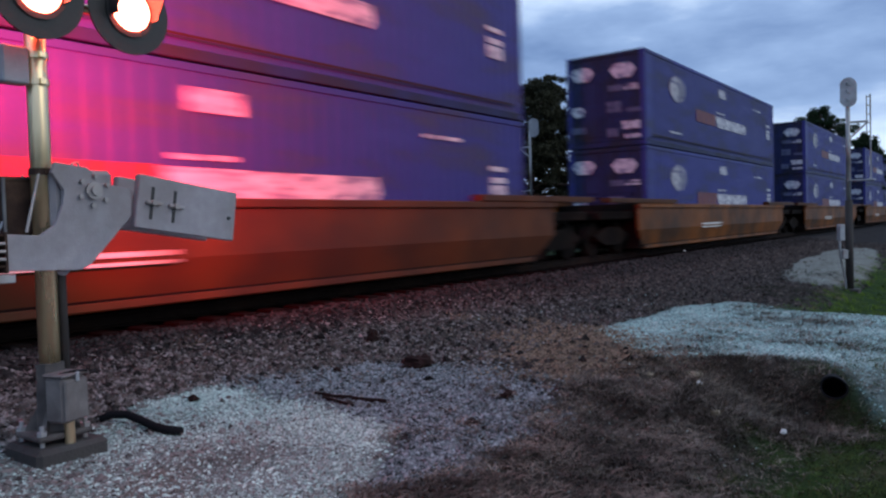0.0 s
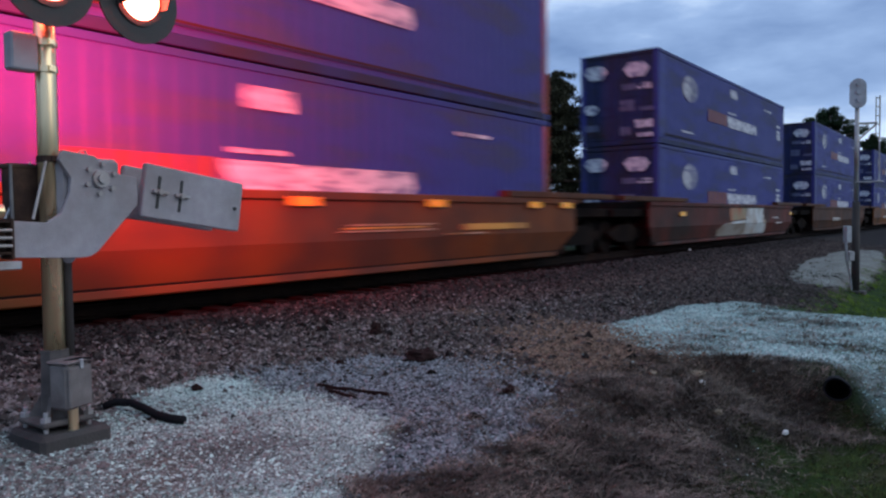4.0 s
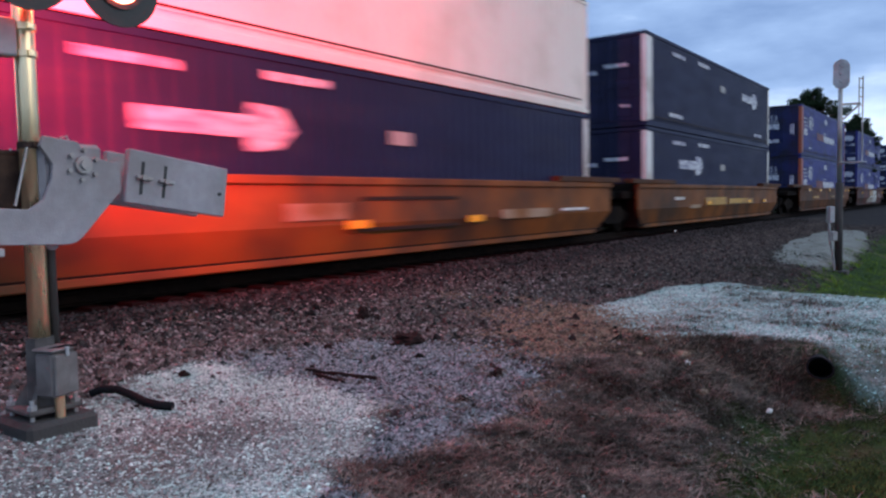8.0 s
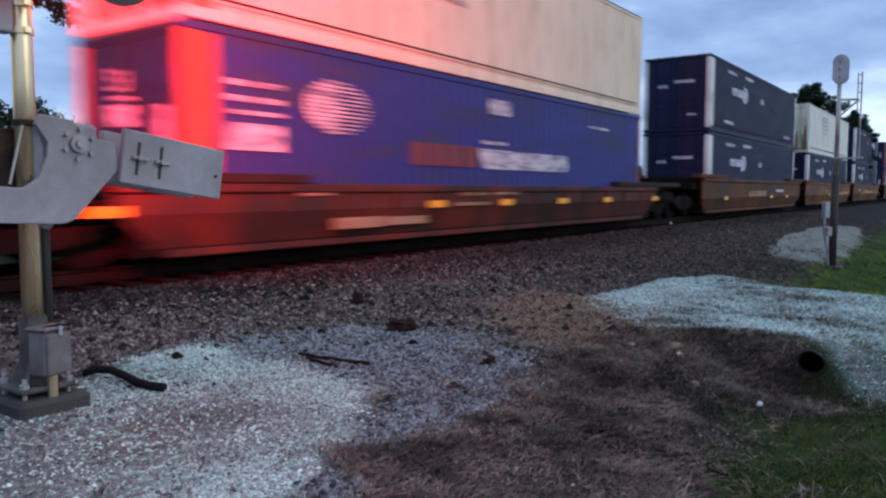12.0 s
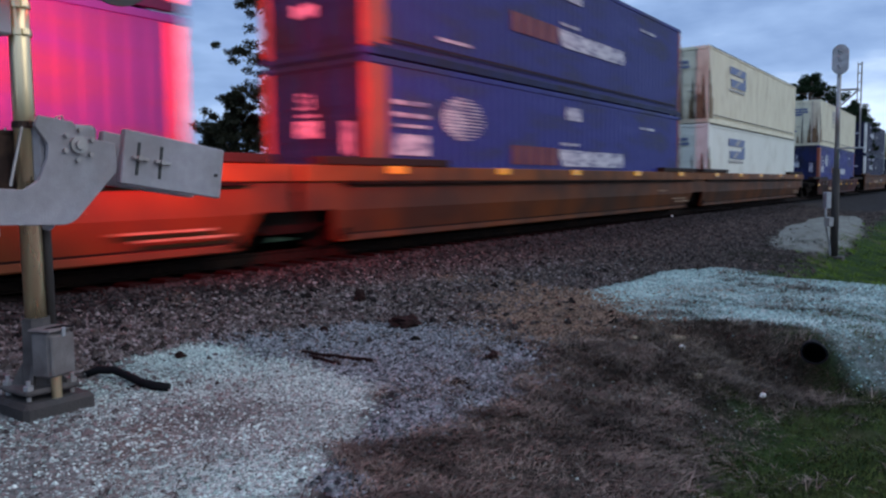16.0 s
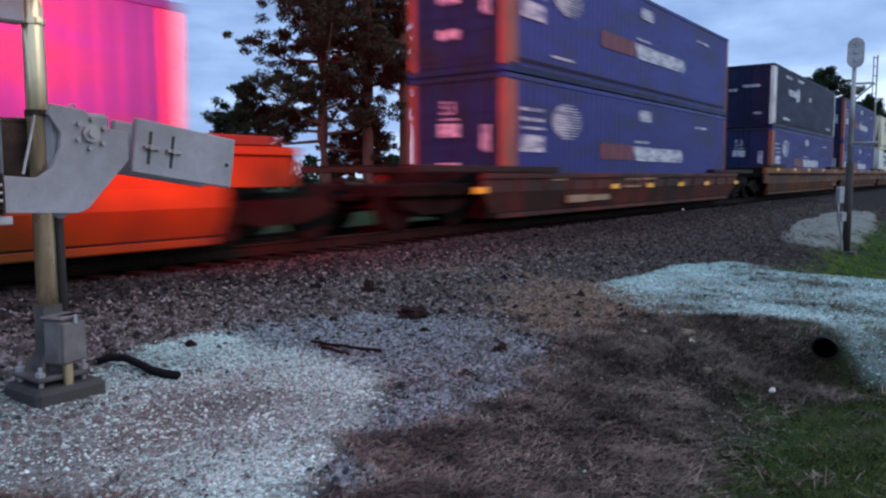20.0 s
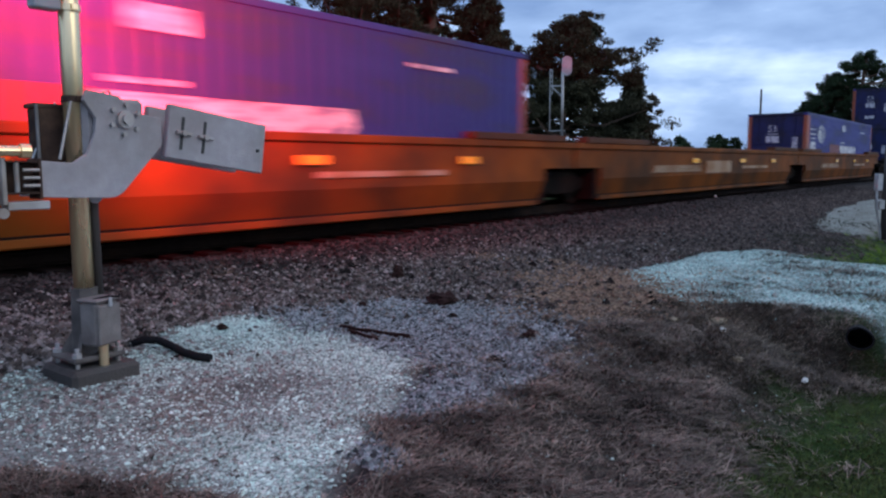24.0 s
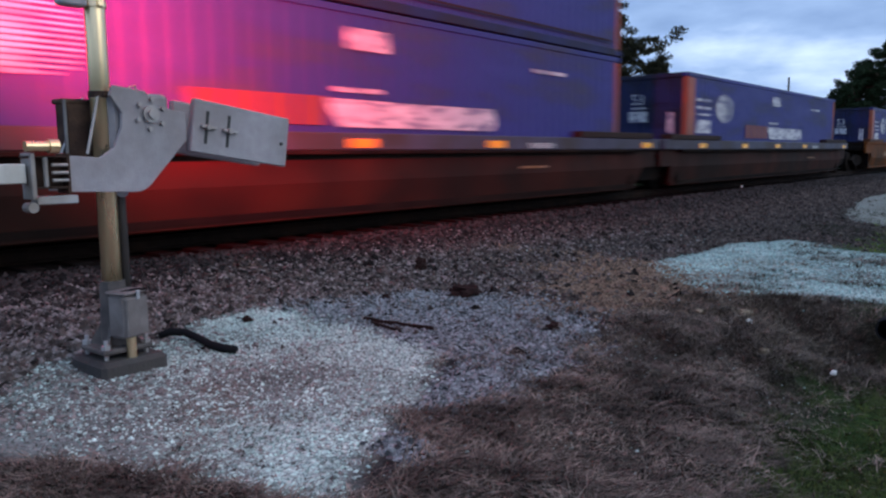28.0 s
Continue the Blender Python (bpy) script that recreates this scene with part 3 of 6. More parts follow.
def stone_material(name, a, b, c, hi=(1.5, 1.45, 1.4), patch=None):
    m = mat(name, a, b, 0.9, spec=0.2, scale=30, bump=0.5, bump_scale=60)
    nt = m.node_tree
    bs = nt.nodes["Principled BSDF"]
    old = bs.inputs["Base Color"].links[0].from_socket
    ge, r, x = nt.nodes.new("ShaderNodeNewGeometry"), nt.nodes.new("ShaderNodeValToRGB"), nt.nodes.new("ShaderNodeMix")
    x.data_type, x.blend_type = "RGBA", "MULTIPLY"
    x.inputs[0].default_value = 1.0
    r.color_ramp.elements[0].color, r.color_ramp.elements[1].color = (*c, 1), (*hi, 1)
    nt.links.new(ge.outputs["Random Per Island"], r.inputs["Fac"])
    nt.links.new(old, x.inputs[6])
    nt.links.new(r.outputs["Color"], x.inputs[7])
    col = x.outputs[2]
    if patch:
        # lighter and darker patches, by the metre
        tc, n, mr, y = (nt.nodes.new("ShaderNode" + k) for k in ("TexCoord", "TexNoise", "MapRange", "Mix"))
        n.inputs["Scale"].default_value, n.inputs["Detail"].default_value = patch[0], 3
        mr.inputs["From Min"].default_value, mr.inputs["From Max"].default_value = 0.35, 0.65
        mr.inputs["To Min"].default_value, mr.inputs["To Max"].default_value = patch[1], patch[2]
        y.data_type, y.blend_type = "RGBA", "MULTIPLY"
        y.inputs[0].default_value = 1.0
        nt.links.new(tc.outputs["Object"], n.inputs["Vector"])
        nt.links.new(n.outputs["Fac"], mr.inputs["Value"])
        nt.links.new(col, y.inputs[6])
        nt.links.new(mr.outputs["Result"], y.inputs[7])
        col = y.outputs[2]
    nt.links.new(col, bs.inputs["Base Color"])
    return m


def scatter_stones(name, xy, size, material, label, seed):
    """Broken stones lying on the ground, in one mesh."""
    rng = np.random.default_rng(seed)
    n = len(xy)
    base = np.array([(1, 0, 0), (-1, 0, 0), (0, 1, 0), (0, -1, 0), (0, 0, 1), (0, 0, -1)], float)
    tri = np.array([(0, 2, 4), (2, 1, 4), (1, 3, 4), (3, 0, 4), (2, 0, 5), (1, 2, 5), (3, 1, 5), (0, 3, 5)])
    s = size[0] + (size[1] - size[0]) * rng.random(n) ** 2
    v = base[None] * (0.7 + 0.6 * rng.random((n, 6, 1))) + rng.normal(0, 0.22, (n, 6, 3))
    v *= np.stack([s, s * rng.uniform(0.6, 1, n), s * rng.uniform(0.4, 0.8, n)], -1)[:, None]
    a = rng.random(n) * 6.283
    c, sn = np.cos(a)[:, None], np.sin(a)[:, None]
    px, py = v[..., 0] * c - v[..., 1] * sn, v[..., 0] * sn + v[..., 1] * c
    x, y = px + xy[:, :1], py + xy[:, 1:]
    z = v[..., 2] + (height(xy[:, 0], xy[:, 1]) + 0.12 * s)[:, None]
    me = bpy.data.meshes.new(name)
    me.from_pydata(np.stack([x, y, z], -1).reshape(-1, 3).tolist(), [], (tri[None] + 6 * np.arange(n)[:, None, None]).reshape(-1, 3).tolist())
    me.materials.append(material)
    return tagged(new(name, me), label, "gravel", kind="stuff")


def spread(n, x0, x1, y0, y1, seed, keep, near=2.0):
    """Random places, denser towards the camera, kept where keep() allows."""
    rng = np.random.default_rng(seed)
    p = np.stack([x0 + (x1 - x0) * rng.random(n) ** near, rng.uniform(y0, y1, n)], -1)
    w, g, d = covers(p[:, 0], p[:, 1])
    return p[rng.random(n) < keep(w, g, d, p)]


scatter_stones("ballast", spread(92000, 0, 42, 2.4, 8.5, 1, lambda w, g, d, p: (1 - 1.8 * w).clip(0, 1) * (1 - yard(p[:, 0], p[:, 1])) * (1 - 0.9 * sandy(p[:, 0], p[:, 1])) * (1 - g) * (1 - d) * np.clip(0.5 + 0.3 * (p[:, 1] - 2.5), 0.2, 1) * (1 - smooth(6.6, 7.5, p[:, 1])) * (1 - (p[:, 0] < 5.6) * (p[:, 1] < 4.2)) * (1 - 0.8 * tongue(p[:, 0], p[:, 1])), 1.35),
               (0.018, 0.058), stone_material("ballast_stone", (0.084, 0.070, 0.066), (0.036, 0.030, 0.028), (0.15, 0.14, 0.13), (2.1, 1.95, 1.85)), "dark brown-grey crushed railway ballast", 11)
# oily stones whose colour also takes in the shade beside the train
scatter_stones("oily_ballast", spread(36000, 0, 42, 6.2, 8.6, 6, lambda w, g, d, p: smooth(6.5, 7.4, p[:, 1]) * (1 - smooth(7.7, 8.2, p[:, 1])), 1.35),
               (0.02, 0.058), stone_material("shaded_oily_stone", (0.040, 0.034, 0.033), (0.018, 0.015, 0.0145), (0.15, 0.14, 0.14), (2.2, 2.1, 2.05)), "ballast darkened for oil, brake dust and the shade of the train", 16)
scatter_stones("white_gravel", spread(120000, 1.0, 6.5, 1.2, 6.4, 2, lambda w, g, d, p: (w * 0.95 + 0.025 * (1 - g)) * smooth(0.9, 2.0, p[:, 0] + 0.4 * wobble(p[:, 0], p[:, 1], 3.0, 2.0)), 1.25),
               (0.005, 0.018), stone_material("limestone_chip", (0.57, 0.70, 0.655), (0.40, 0.49, 0.457), (0.3, 0.3, 0.3), (1.4, 1.38, 1.36), (1.9, 0.78, 1.15)), "pale crushed limestone gravel", 12)


scatter_stones("drive_gravel", spread(75000, 6.5, 15, -1.5, 6.2, 19, lambda w, g, d, p: w + 0.012 * (1 - g), 1.0),
               (0.006, 0.020), stone_material("drive_chip", (0.43, 0.615, 0.58), (0.31, 0.435, 0.412), (0.3, 0.3, 0.3), (1.45, 1.45, 1.45), (0.9, 0.75, 1.15)), "pale blue-grey crushed limestone on the drive", 20)
scatter_stones("grey_gravel", spread(135000, 2.6, 9.0, 2.3, 6.8, 3, lambda w, g, d, p: (1 - g) * (1 - 0.9 * d) * (1 - 0.8 * sandy(p[:, 0], p[:, 1])) * tongue(p[:, 0], p[:, 1]), 1.0),
               (0.012, 0.032), stone_material("grey_stone", (0.25, 0.27, 0.288), (0.125, 0.135, 0.144), (0.12, 0.12, 0.12), (1.75, 1.72, 1.7)), "grey crushed stone between gravel and grass", 13)


scatter_stones("pale_ballast", spread(80000, 0.0, 13.0, 4.4, 7.9, 5, lambda w, g, d, p: (1 - 0.9 * w) * (1 - 0.8 * yard(p[:, 0], p[:, 1])) * (1 - g) * np.exp(-np.clip(p[:, 0] - 4.0, 0, 9) / 3.6) * (1 - 0.8 * sandy(p[:, 0], p[:, 1])) * (1 - smooth(6.6, 7.7, p[:, 1])) * (1 - 0.85 * tongue(p[:, 0], p[:, 1])), 1.0),
               (0.012, 0.040), stone_material("pale_ballast_stone", (0.25, 0.225, 0.222), (0.115, 0.104, 0.102), (0.25, 0.23, 0.22), (1.65, 1.55, 1.5)), "dusty pinkish-grey railway ballast", 15)
scatter_stones("dusty_gravel", spread(60000, 0.6, 5.0, 1.8, 5.6, 7, lambda w, g, d, p: yard(p[:, 0], p[:, 1]) * (1 - 0.8 * w) * smooth(0.7, 1.8, p[:, 0] + 0.4 * wobble(p[:, 0], p[:, 1], 3.0, 2.0)), 1.2),
               (0.004, 0.017), stone_material("dusty_stone", (0.25, 0.232, 0.222), (0.14, 0.131, 0.125), (0.3, 0.3, 0.3), (1.5, 1.48, 1.45)), "fine pinkish-brown gravel and dirt round the signal", 17)
scatter_stones("brown_gravel", spread(34000, 5.8, 11.5, 2.5, 6.8, 4, lambda w, g, d, p: (1 - 0.7 * w) * sandy(p[:, 0], p[:, 1]), 1.0),
               (0.007, 0.028), stone_material("brown_stone", (0.30, 0.206, 0.150), (0.16, 0.111, 0.083), (0.2, 0.18, 0.16)), "rusty brown stones at the foot of the ballast", 14)


scatter_stones("dark_stones", np.concatenate([spread(190, 2.2, 13.0, 5.0, 7.7, 8, lambda w, g, d, p: (1 - w) * (1 - g), 1.0), spread(26, 4.6, 8.5, 2.8, 5.0, 9, lambda w, g, d, p: (1 - w) * (1 - g), 1.0)]),
               (0.035, 0.085), stone_material("dark_stone", (0.016, 0.011, 0.010), (0.009, 0.007, 0.006), (0.6, 0.6, 0.6)), "dark clods and stones strewn over the ballast", 18)


def grass(name, n, box, seed, keep, size, colours, label, flat=0.8, comb=(0.0, 1.8), patch=None, wide=1.0):
    """Bent blades in tufts that lie over together, in one mesh."""
    rng = np.random.default_rng(seed)
    c = spread(n // 9, *box, seed, keep, 1.5)
    p = (c[:, None] + rng.normal(0, 0.035, (len(c), 9, 2))).reshape(-1, 2)
    n = len(p)
    a = np.repeat(comb[0] + comb[1] * (0.8 * wobble(c[:, 0], c[:, 1], 1.3, 7.0) + rng.normal(0, 0.6, len(c))), 9) + rng.normal(0, 0.8, n)
    h = size * np.repeat(rng.uniform(0.35, 1.2, len(c)) * (1.0 + 0.7 * wobble(c[:, 0], c[:, 1], 3.1, 3.0)).clip(0.35, 2), 9) * rng.uniform(0.6, 1.2, n)
    lean = rng.uniform(flat - 0.4, flat + 0.5, n)
    dx, dy = np.cos(a), np.sin(a)
    wd = wide * (0.0011 + 0.0013 * rng.random(n))
    z0 = height(p[:, 0], p[:, 1]) - 0.005
    pts = []
    for u, ww in ((0, 1), (0.5, 0.9), (1, 0.2)):
        out = h * lean * u ** 1.4
        up = h * (0.8 * u - 0.42 * min(1, flat) * u * u) + 0.004
        for s in (-1, 1):
            pts.append(np.stack([p[:, 0] + dx * out - dy * wd * ww * s, p[:, 1] + dy * out + dx * wd * ww * s, z0 + up], -1))
    v = np.stack(pts, 1)
    f = np.array([(0, 1, 3, 2), (2, 3, 5, 4)])
    me = bpy.data.meshes.new(name)
    me.from_pydata(v.reshape(-1, 3).tolist(), [], (f[None] + 6 * np.arange(n)[:, None, None]).reshape(-1, 4).tolist())
    me.materials.append(stone_material(name + "_blade", *colours, patch=patch))
    return tagged(new(name, me), label, "grass", kind="stuff")


grass("dry_grass", 430000, (0.0, 13, -1.6, 3.9), 21, lambda w, g, d, p: smooth(0.1, 1.1, p[:, 0] + 0.35 * wobble(p[:, 0], p[:, 1], 2.1, 1.0)) * smooth(-1.4, -0.2, p[:, 1] + 0.4 * wobble(p[:, 0], p[:, 1], 1.8, 5.0)) * (d + 0.10 * (1 - 2.2 * w).clip(0, 1) * (p[:, 0] > 4) * (1 - g) + 0.045 * g + 0.015 * w * (p[:, 1] < 3.6) * (p[:, 0] < 5)), 0.125,
      ((0.182, 0.152, 0.131), (0.078, 0.064, 0.055), (0.08, 0.075, 0.075), (2.3, 2.2, 2.1)), "withered brown-grey grass lying in the ditch", 0.95, (-2.2, 1.7), (2.6, 0.42, 1.5), 1.7)
grass("green_grass", 190000, (3.4, 13, -2.2, 3.0), 22, lambda w, g, d, p: g, 0.055,
      ((0.044, 0.067, 0.018), (0.022, 0.034, 0.010), (0.25, 0.27, 0.22), (2.1, 1.95, 1.7)), "short dull green turf", 0.6, (0.0, 1.8), (1.6, 0.6, 1.5), 1.5)
grass("weeds", 46000, (5.8, 8.4, 0.9, 3.2), 25, lambda w, g, d, p: (1 - w) * np.exp(-((p[:, 0] - 7.5) / 0.5) ** 2 - ((p[:, 1] - 2.0) / 0.7) ** 2) * (0.35 + wobble(p[:, 0], p[:, 1], 3.4, 4.0)).clip(0.12, 1), 0.23,
      ((0.19, 0.157, 0.125), (0.09, 0.075, 0.060), (0.2, 0.2, 0.2), (2.3, 2.2, 2.1)), "dark rank grass round the culvert", 0.8, (-2.2, 1.4), None, 1.6)

grass("weeds", 60000, (11.5, 24, 2.2, 5.4), 24, lambda w, g, d, p: (1 - w) * (1 - g) * np.exp(-((p[:, 1] - 3.4) / 0.8) ** 2) * (0.5 + 0.8 * wobble(p[:, 0], p[:, 1], 1.4, 2.0)).clip(0, 1), 0.12,
      ((0.035, 0.034, 0.022), (0.02, 0.02, 0.014), (0.4, 0.4, 0.4)), "dark weeds between the turf and the ballast", 0.7)
grass("turf", 40000, (12, 30, -2.2, 3.4), 23, lambda w, g, d, p: g * (p[:, 0] > 12), 0.11,
      ((0.12, 0.19, 0.02), (0.07, 0.11, 0.014), (0.4, 0.45, 0.4)), "mown green turf beyond the gravel drive", 0.6, (0.0, 1.8), None, 2.4)


# ---------------- track ----------------
def make_track():
    t = thing("railway_track", None, "worn steel rails on timber ties in ballast", "track", kind="structure")
    prof = [(-0.075, 0), (0.075, 0), (0.075, 0.012), (0.012, 0.03), (0.012, 0.125), (0.036, 0.14), (0.036, 0.172), (-0.036, 0.172), (-0.036, 0.14), (-0.012, 0.125), (-0.012, 0.03), (-0.075, 0.012)]
    for s in (-1, 1):
        g = Geo().prism([(px, pz) for px, pz in prof], -420, 480, pose(0, 0, 0, 0, 0, -90))
        ob = part("rail", g, M["steel"], t)
        ob.location = (0, TY + s * 0.7525, RAIL - 0.172)
    me = Geo().box(-0.11, 0.11, -1.3, 1.3, -0.16, 0.0, 0.012).mesh("tie")
    # ties share the near-black colour that holds the shade
    me.materials.append(M["shaded_grime"])
    for i in range(150):
        ob = new("tie", me)
        ob.parent = t
        ob.location = (-4 + 0.52 * i, TY + random.uniform(-0.03, 0.03), RAIL - 0.176)


make_track()


# ---------------- the train ----------------
SPEED = 11.85
CL, CW, CH = 16.15, 2.59, 2.895


def corrugated(x0, x1, z0, z1, y, out, pitch=0.30, depth=0.018):
    """A pressed sheet in the plane y whose ribs stand out along the sign of out."""
    g, prof = Geo(), []
    n = int((x1 - x0) / pitch)
    p = (x1 - x0) / n
    for i in range(n):
        a = x0 + i * p
        prof += [(a, 0), (a + 0.30 * p, 0), (a + 0.42 * p, depth), (a + 0.88 * p, depth)]
    prof.append((x1, 0))
    vs = [(x, y + out * d, z) for x, d in prof for z in (z0, z1)]
    fs = [(2 * i, 2 * i + 2, 2 * i + 3, 2 * i + 1) for i in range(len(prof) - 1)]
    return g.add(vs, fs)


def bars(g, x0, x1, y, z, h, widths, gap=0.05):
    """A row of plain bars on a side plane, standing for letters."""
    total = sum(widths)
    scale = (x1 - x0 - gap * (len(widths) - 1)) / total
    x = x0
    for w in widths:
        g.box(x, x + w * scale, y - 0.006, y, z, z + h)
        x += w * scale + gap
    return g


def container(name, body, end, posts, label, marks):
    """A 53-foot container; x from the trailing end, z from its underside, near side at -y."""
    c = thing(name, None, label, "shipping container", "containers on the train")
    hw = CW / 2
    for s in (-1, 1):
        part("side_panel", corrugated(0.12, CL - 0.12, 0.16, CH - 0.1, s * (hw - 0.035), s), M[body], c)
        g = Geo().box(0.12, CL - 0.12, s * hw - (0.08 if s > 0 else 0), s * hw + (0.08 if s < 0 else 0), CH - 0.11, CH - 0.002, 0.01)
        part("top_rail", g, M[body], c)
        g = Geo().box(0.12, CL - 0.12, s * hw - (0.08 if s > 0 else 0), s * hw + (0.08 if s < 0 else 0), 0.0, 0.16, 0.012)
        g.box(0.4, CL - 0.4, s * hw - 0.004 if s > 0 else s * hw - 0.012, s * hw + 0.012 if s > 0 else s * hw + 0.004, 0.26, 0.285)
        part("bottom_rail", g, M["blue_shade" if body == "blue" else body], c)
        for e in (0, 1):
            x = 0 if e == 0 else CL - 0.14
            g = Geo().box(x, x + 0.14, s * hw - (0.16 if s > 0 else 0), s * hw + (0.16 if s < 0 else 0), 0.13, CH - 0.12, 0.012)
            if e == 0 or posts == "white":
                g.box(*sorted((x + 0.005, x + (0.5 if e == 0 else -0.13))), *((s * hw - 0.003, s * hw + 0.004) if s > 0 else (s * hw - 0.004, s * hw + 0.003)), 0.2, CH - 0.14)
            part("corner_post", g, M[posts], c)
            for z in (0.0, CH - 0.118):
                g = Geo().box(x - 0.004, x + 0.178, s * hw - (0.162 if s > 0 else -0.005) + (0 if s > 0 else -0.01), s * hw + (0.162 if s < 0 else 0.005), z, z + 0.118, 0.012)
                part("corner_casting", g, M[body], c)
    part("roof_panel", corrugated(0.14, CL - 0.14, -hw + 0.05, hw - 0.05, 0, 1, 0.6, 0.02), M[body], c).matrix_basis = pose(0, 0, CH - 0.03, 90, 0, 0)
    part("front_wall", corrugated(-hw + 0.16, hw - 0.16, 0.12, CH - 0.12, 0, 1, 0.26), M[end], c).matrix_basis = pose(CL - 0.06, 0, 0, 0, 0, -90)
    part("floor", Geo().box(0.15, CL - 0.15, -hw + 0.1, hw - 0.1, 0.05, 0.14), M["shaded_grime"], c)
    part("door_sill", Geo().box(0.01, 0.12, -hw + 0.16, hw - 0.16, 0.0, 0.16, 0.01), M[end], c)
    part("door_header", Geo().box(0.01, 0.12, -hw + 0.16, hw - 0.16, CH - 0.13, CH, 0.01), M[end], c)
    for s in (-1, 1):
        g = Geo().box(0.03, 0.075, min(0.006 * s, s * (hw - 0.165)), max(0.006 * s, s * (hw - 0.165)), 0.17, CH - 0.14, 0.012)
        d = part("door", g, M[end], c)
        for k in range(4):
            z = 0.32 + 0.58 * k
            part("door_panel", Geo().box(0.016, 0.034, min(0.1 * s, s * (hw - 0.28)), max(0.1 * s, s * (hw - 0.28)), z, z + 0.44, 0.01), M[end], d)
        for k in (0.25, 0.8):
            r = Geo().tube((0.0, s * k, 0.1), (0.0, s * k, CH - 0.1), 0.02, n=6)
            r.box(-0.02, 0.012, s * k - 0.05, s * k + 0.05, 0.95, 1.02).box(-0.03, -0.01, s * k - 0.02, s * k + 0.3, 1.2, 1.235)
            part("lock_rod", r, M[end if end != "cream" else "logo_grey"], d)
    # dark strip drawn for the shade line above the bottom rail
    part("rail_shade_line", Geo().box(0.5, CL - 0.4, -hw - 0.004, -hw + 0.002, 0.30, 0.335), M["deck"], c)
    marks(c, -hw - 0.003)
    return c


def disc_marks(c, y, x, z, r, mt):
    n = 13
    for i in range(n):
        zz = -r + (i + 0.5) * 2 * r / n
        w = 1.75 * math.sqrt(max(0.0, r * r - zz * zz))
        g = Geo().prism([(x - w, zz + z - 0.82 * r / n), (x - 0.1 * w, zz + z - 0.8 * r / n), (x + 0.1 * w, zz + z - 0.42 * r / n), (x + w, zz + z - 0.36 * r / n),
                         (x + w, zz + z + 0.36 * r / n), (x + 0.1 * w, zz + z + 0.42 * r / n), (x - 0.1 * w, zz + z + 0.8 * r / n), (x - w, zz + z + 0.82 * r / n)], y - 0.006, y)
        part("emblem_stripe", g, M[mt], c, "white stripe of a round emblem")


def end_bars(c, rows, mt="mark", name="end_marking"):
    for y0, y1, z0, z1 in rows:
        part(name, Geo().box(-0.012, 0.0135, y0, y1, z0, z1), M[mt], c)


def oval(g, y, z, ry, rz):
    """An elongated plate with blunt pointed ends."""
    n = 8
    vs = [(-0.03, y + ry * a, z + rz * b) for a, b in ((1, 0.15), (0.62, 0.95), (0.5, 1), (-0.5, 1), (-0.62, 0.95), (-1, 0.15), (-0.55, -1), (0.55, -1))]
    vs += [(0.012, a, b) for _, a, b in vs]
    g.add(vs, [tuple(range(n - 1, -1, -1)), tuple(range(n, 2 * n))] + [(i, n + i, n + (i + 1) % n, (i + 1) % n)[::-1] for i in range(n)])


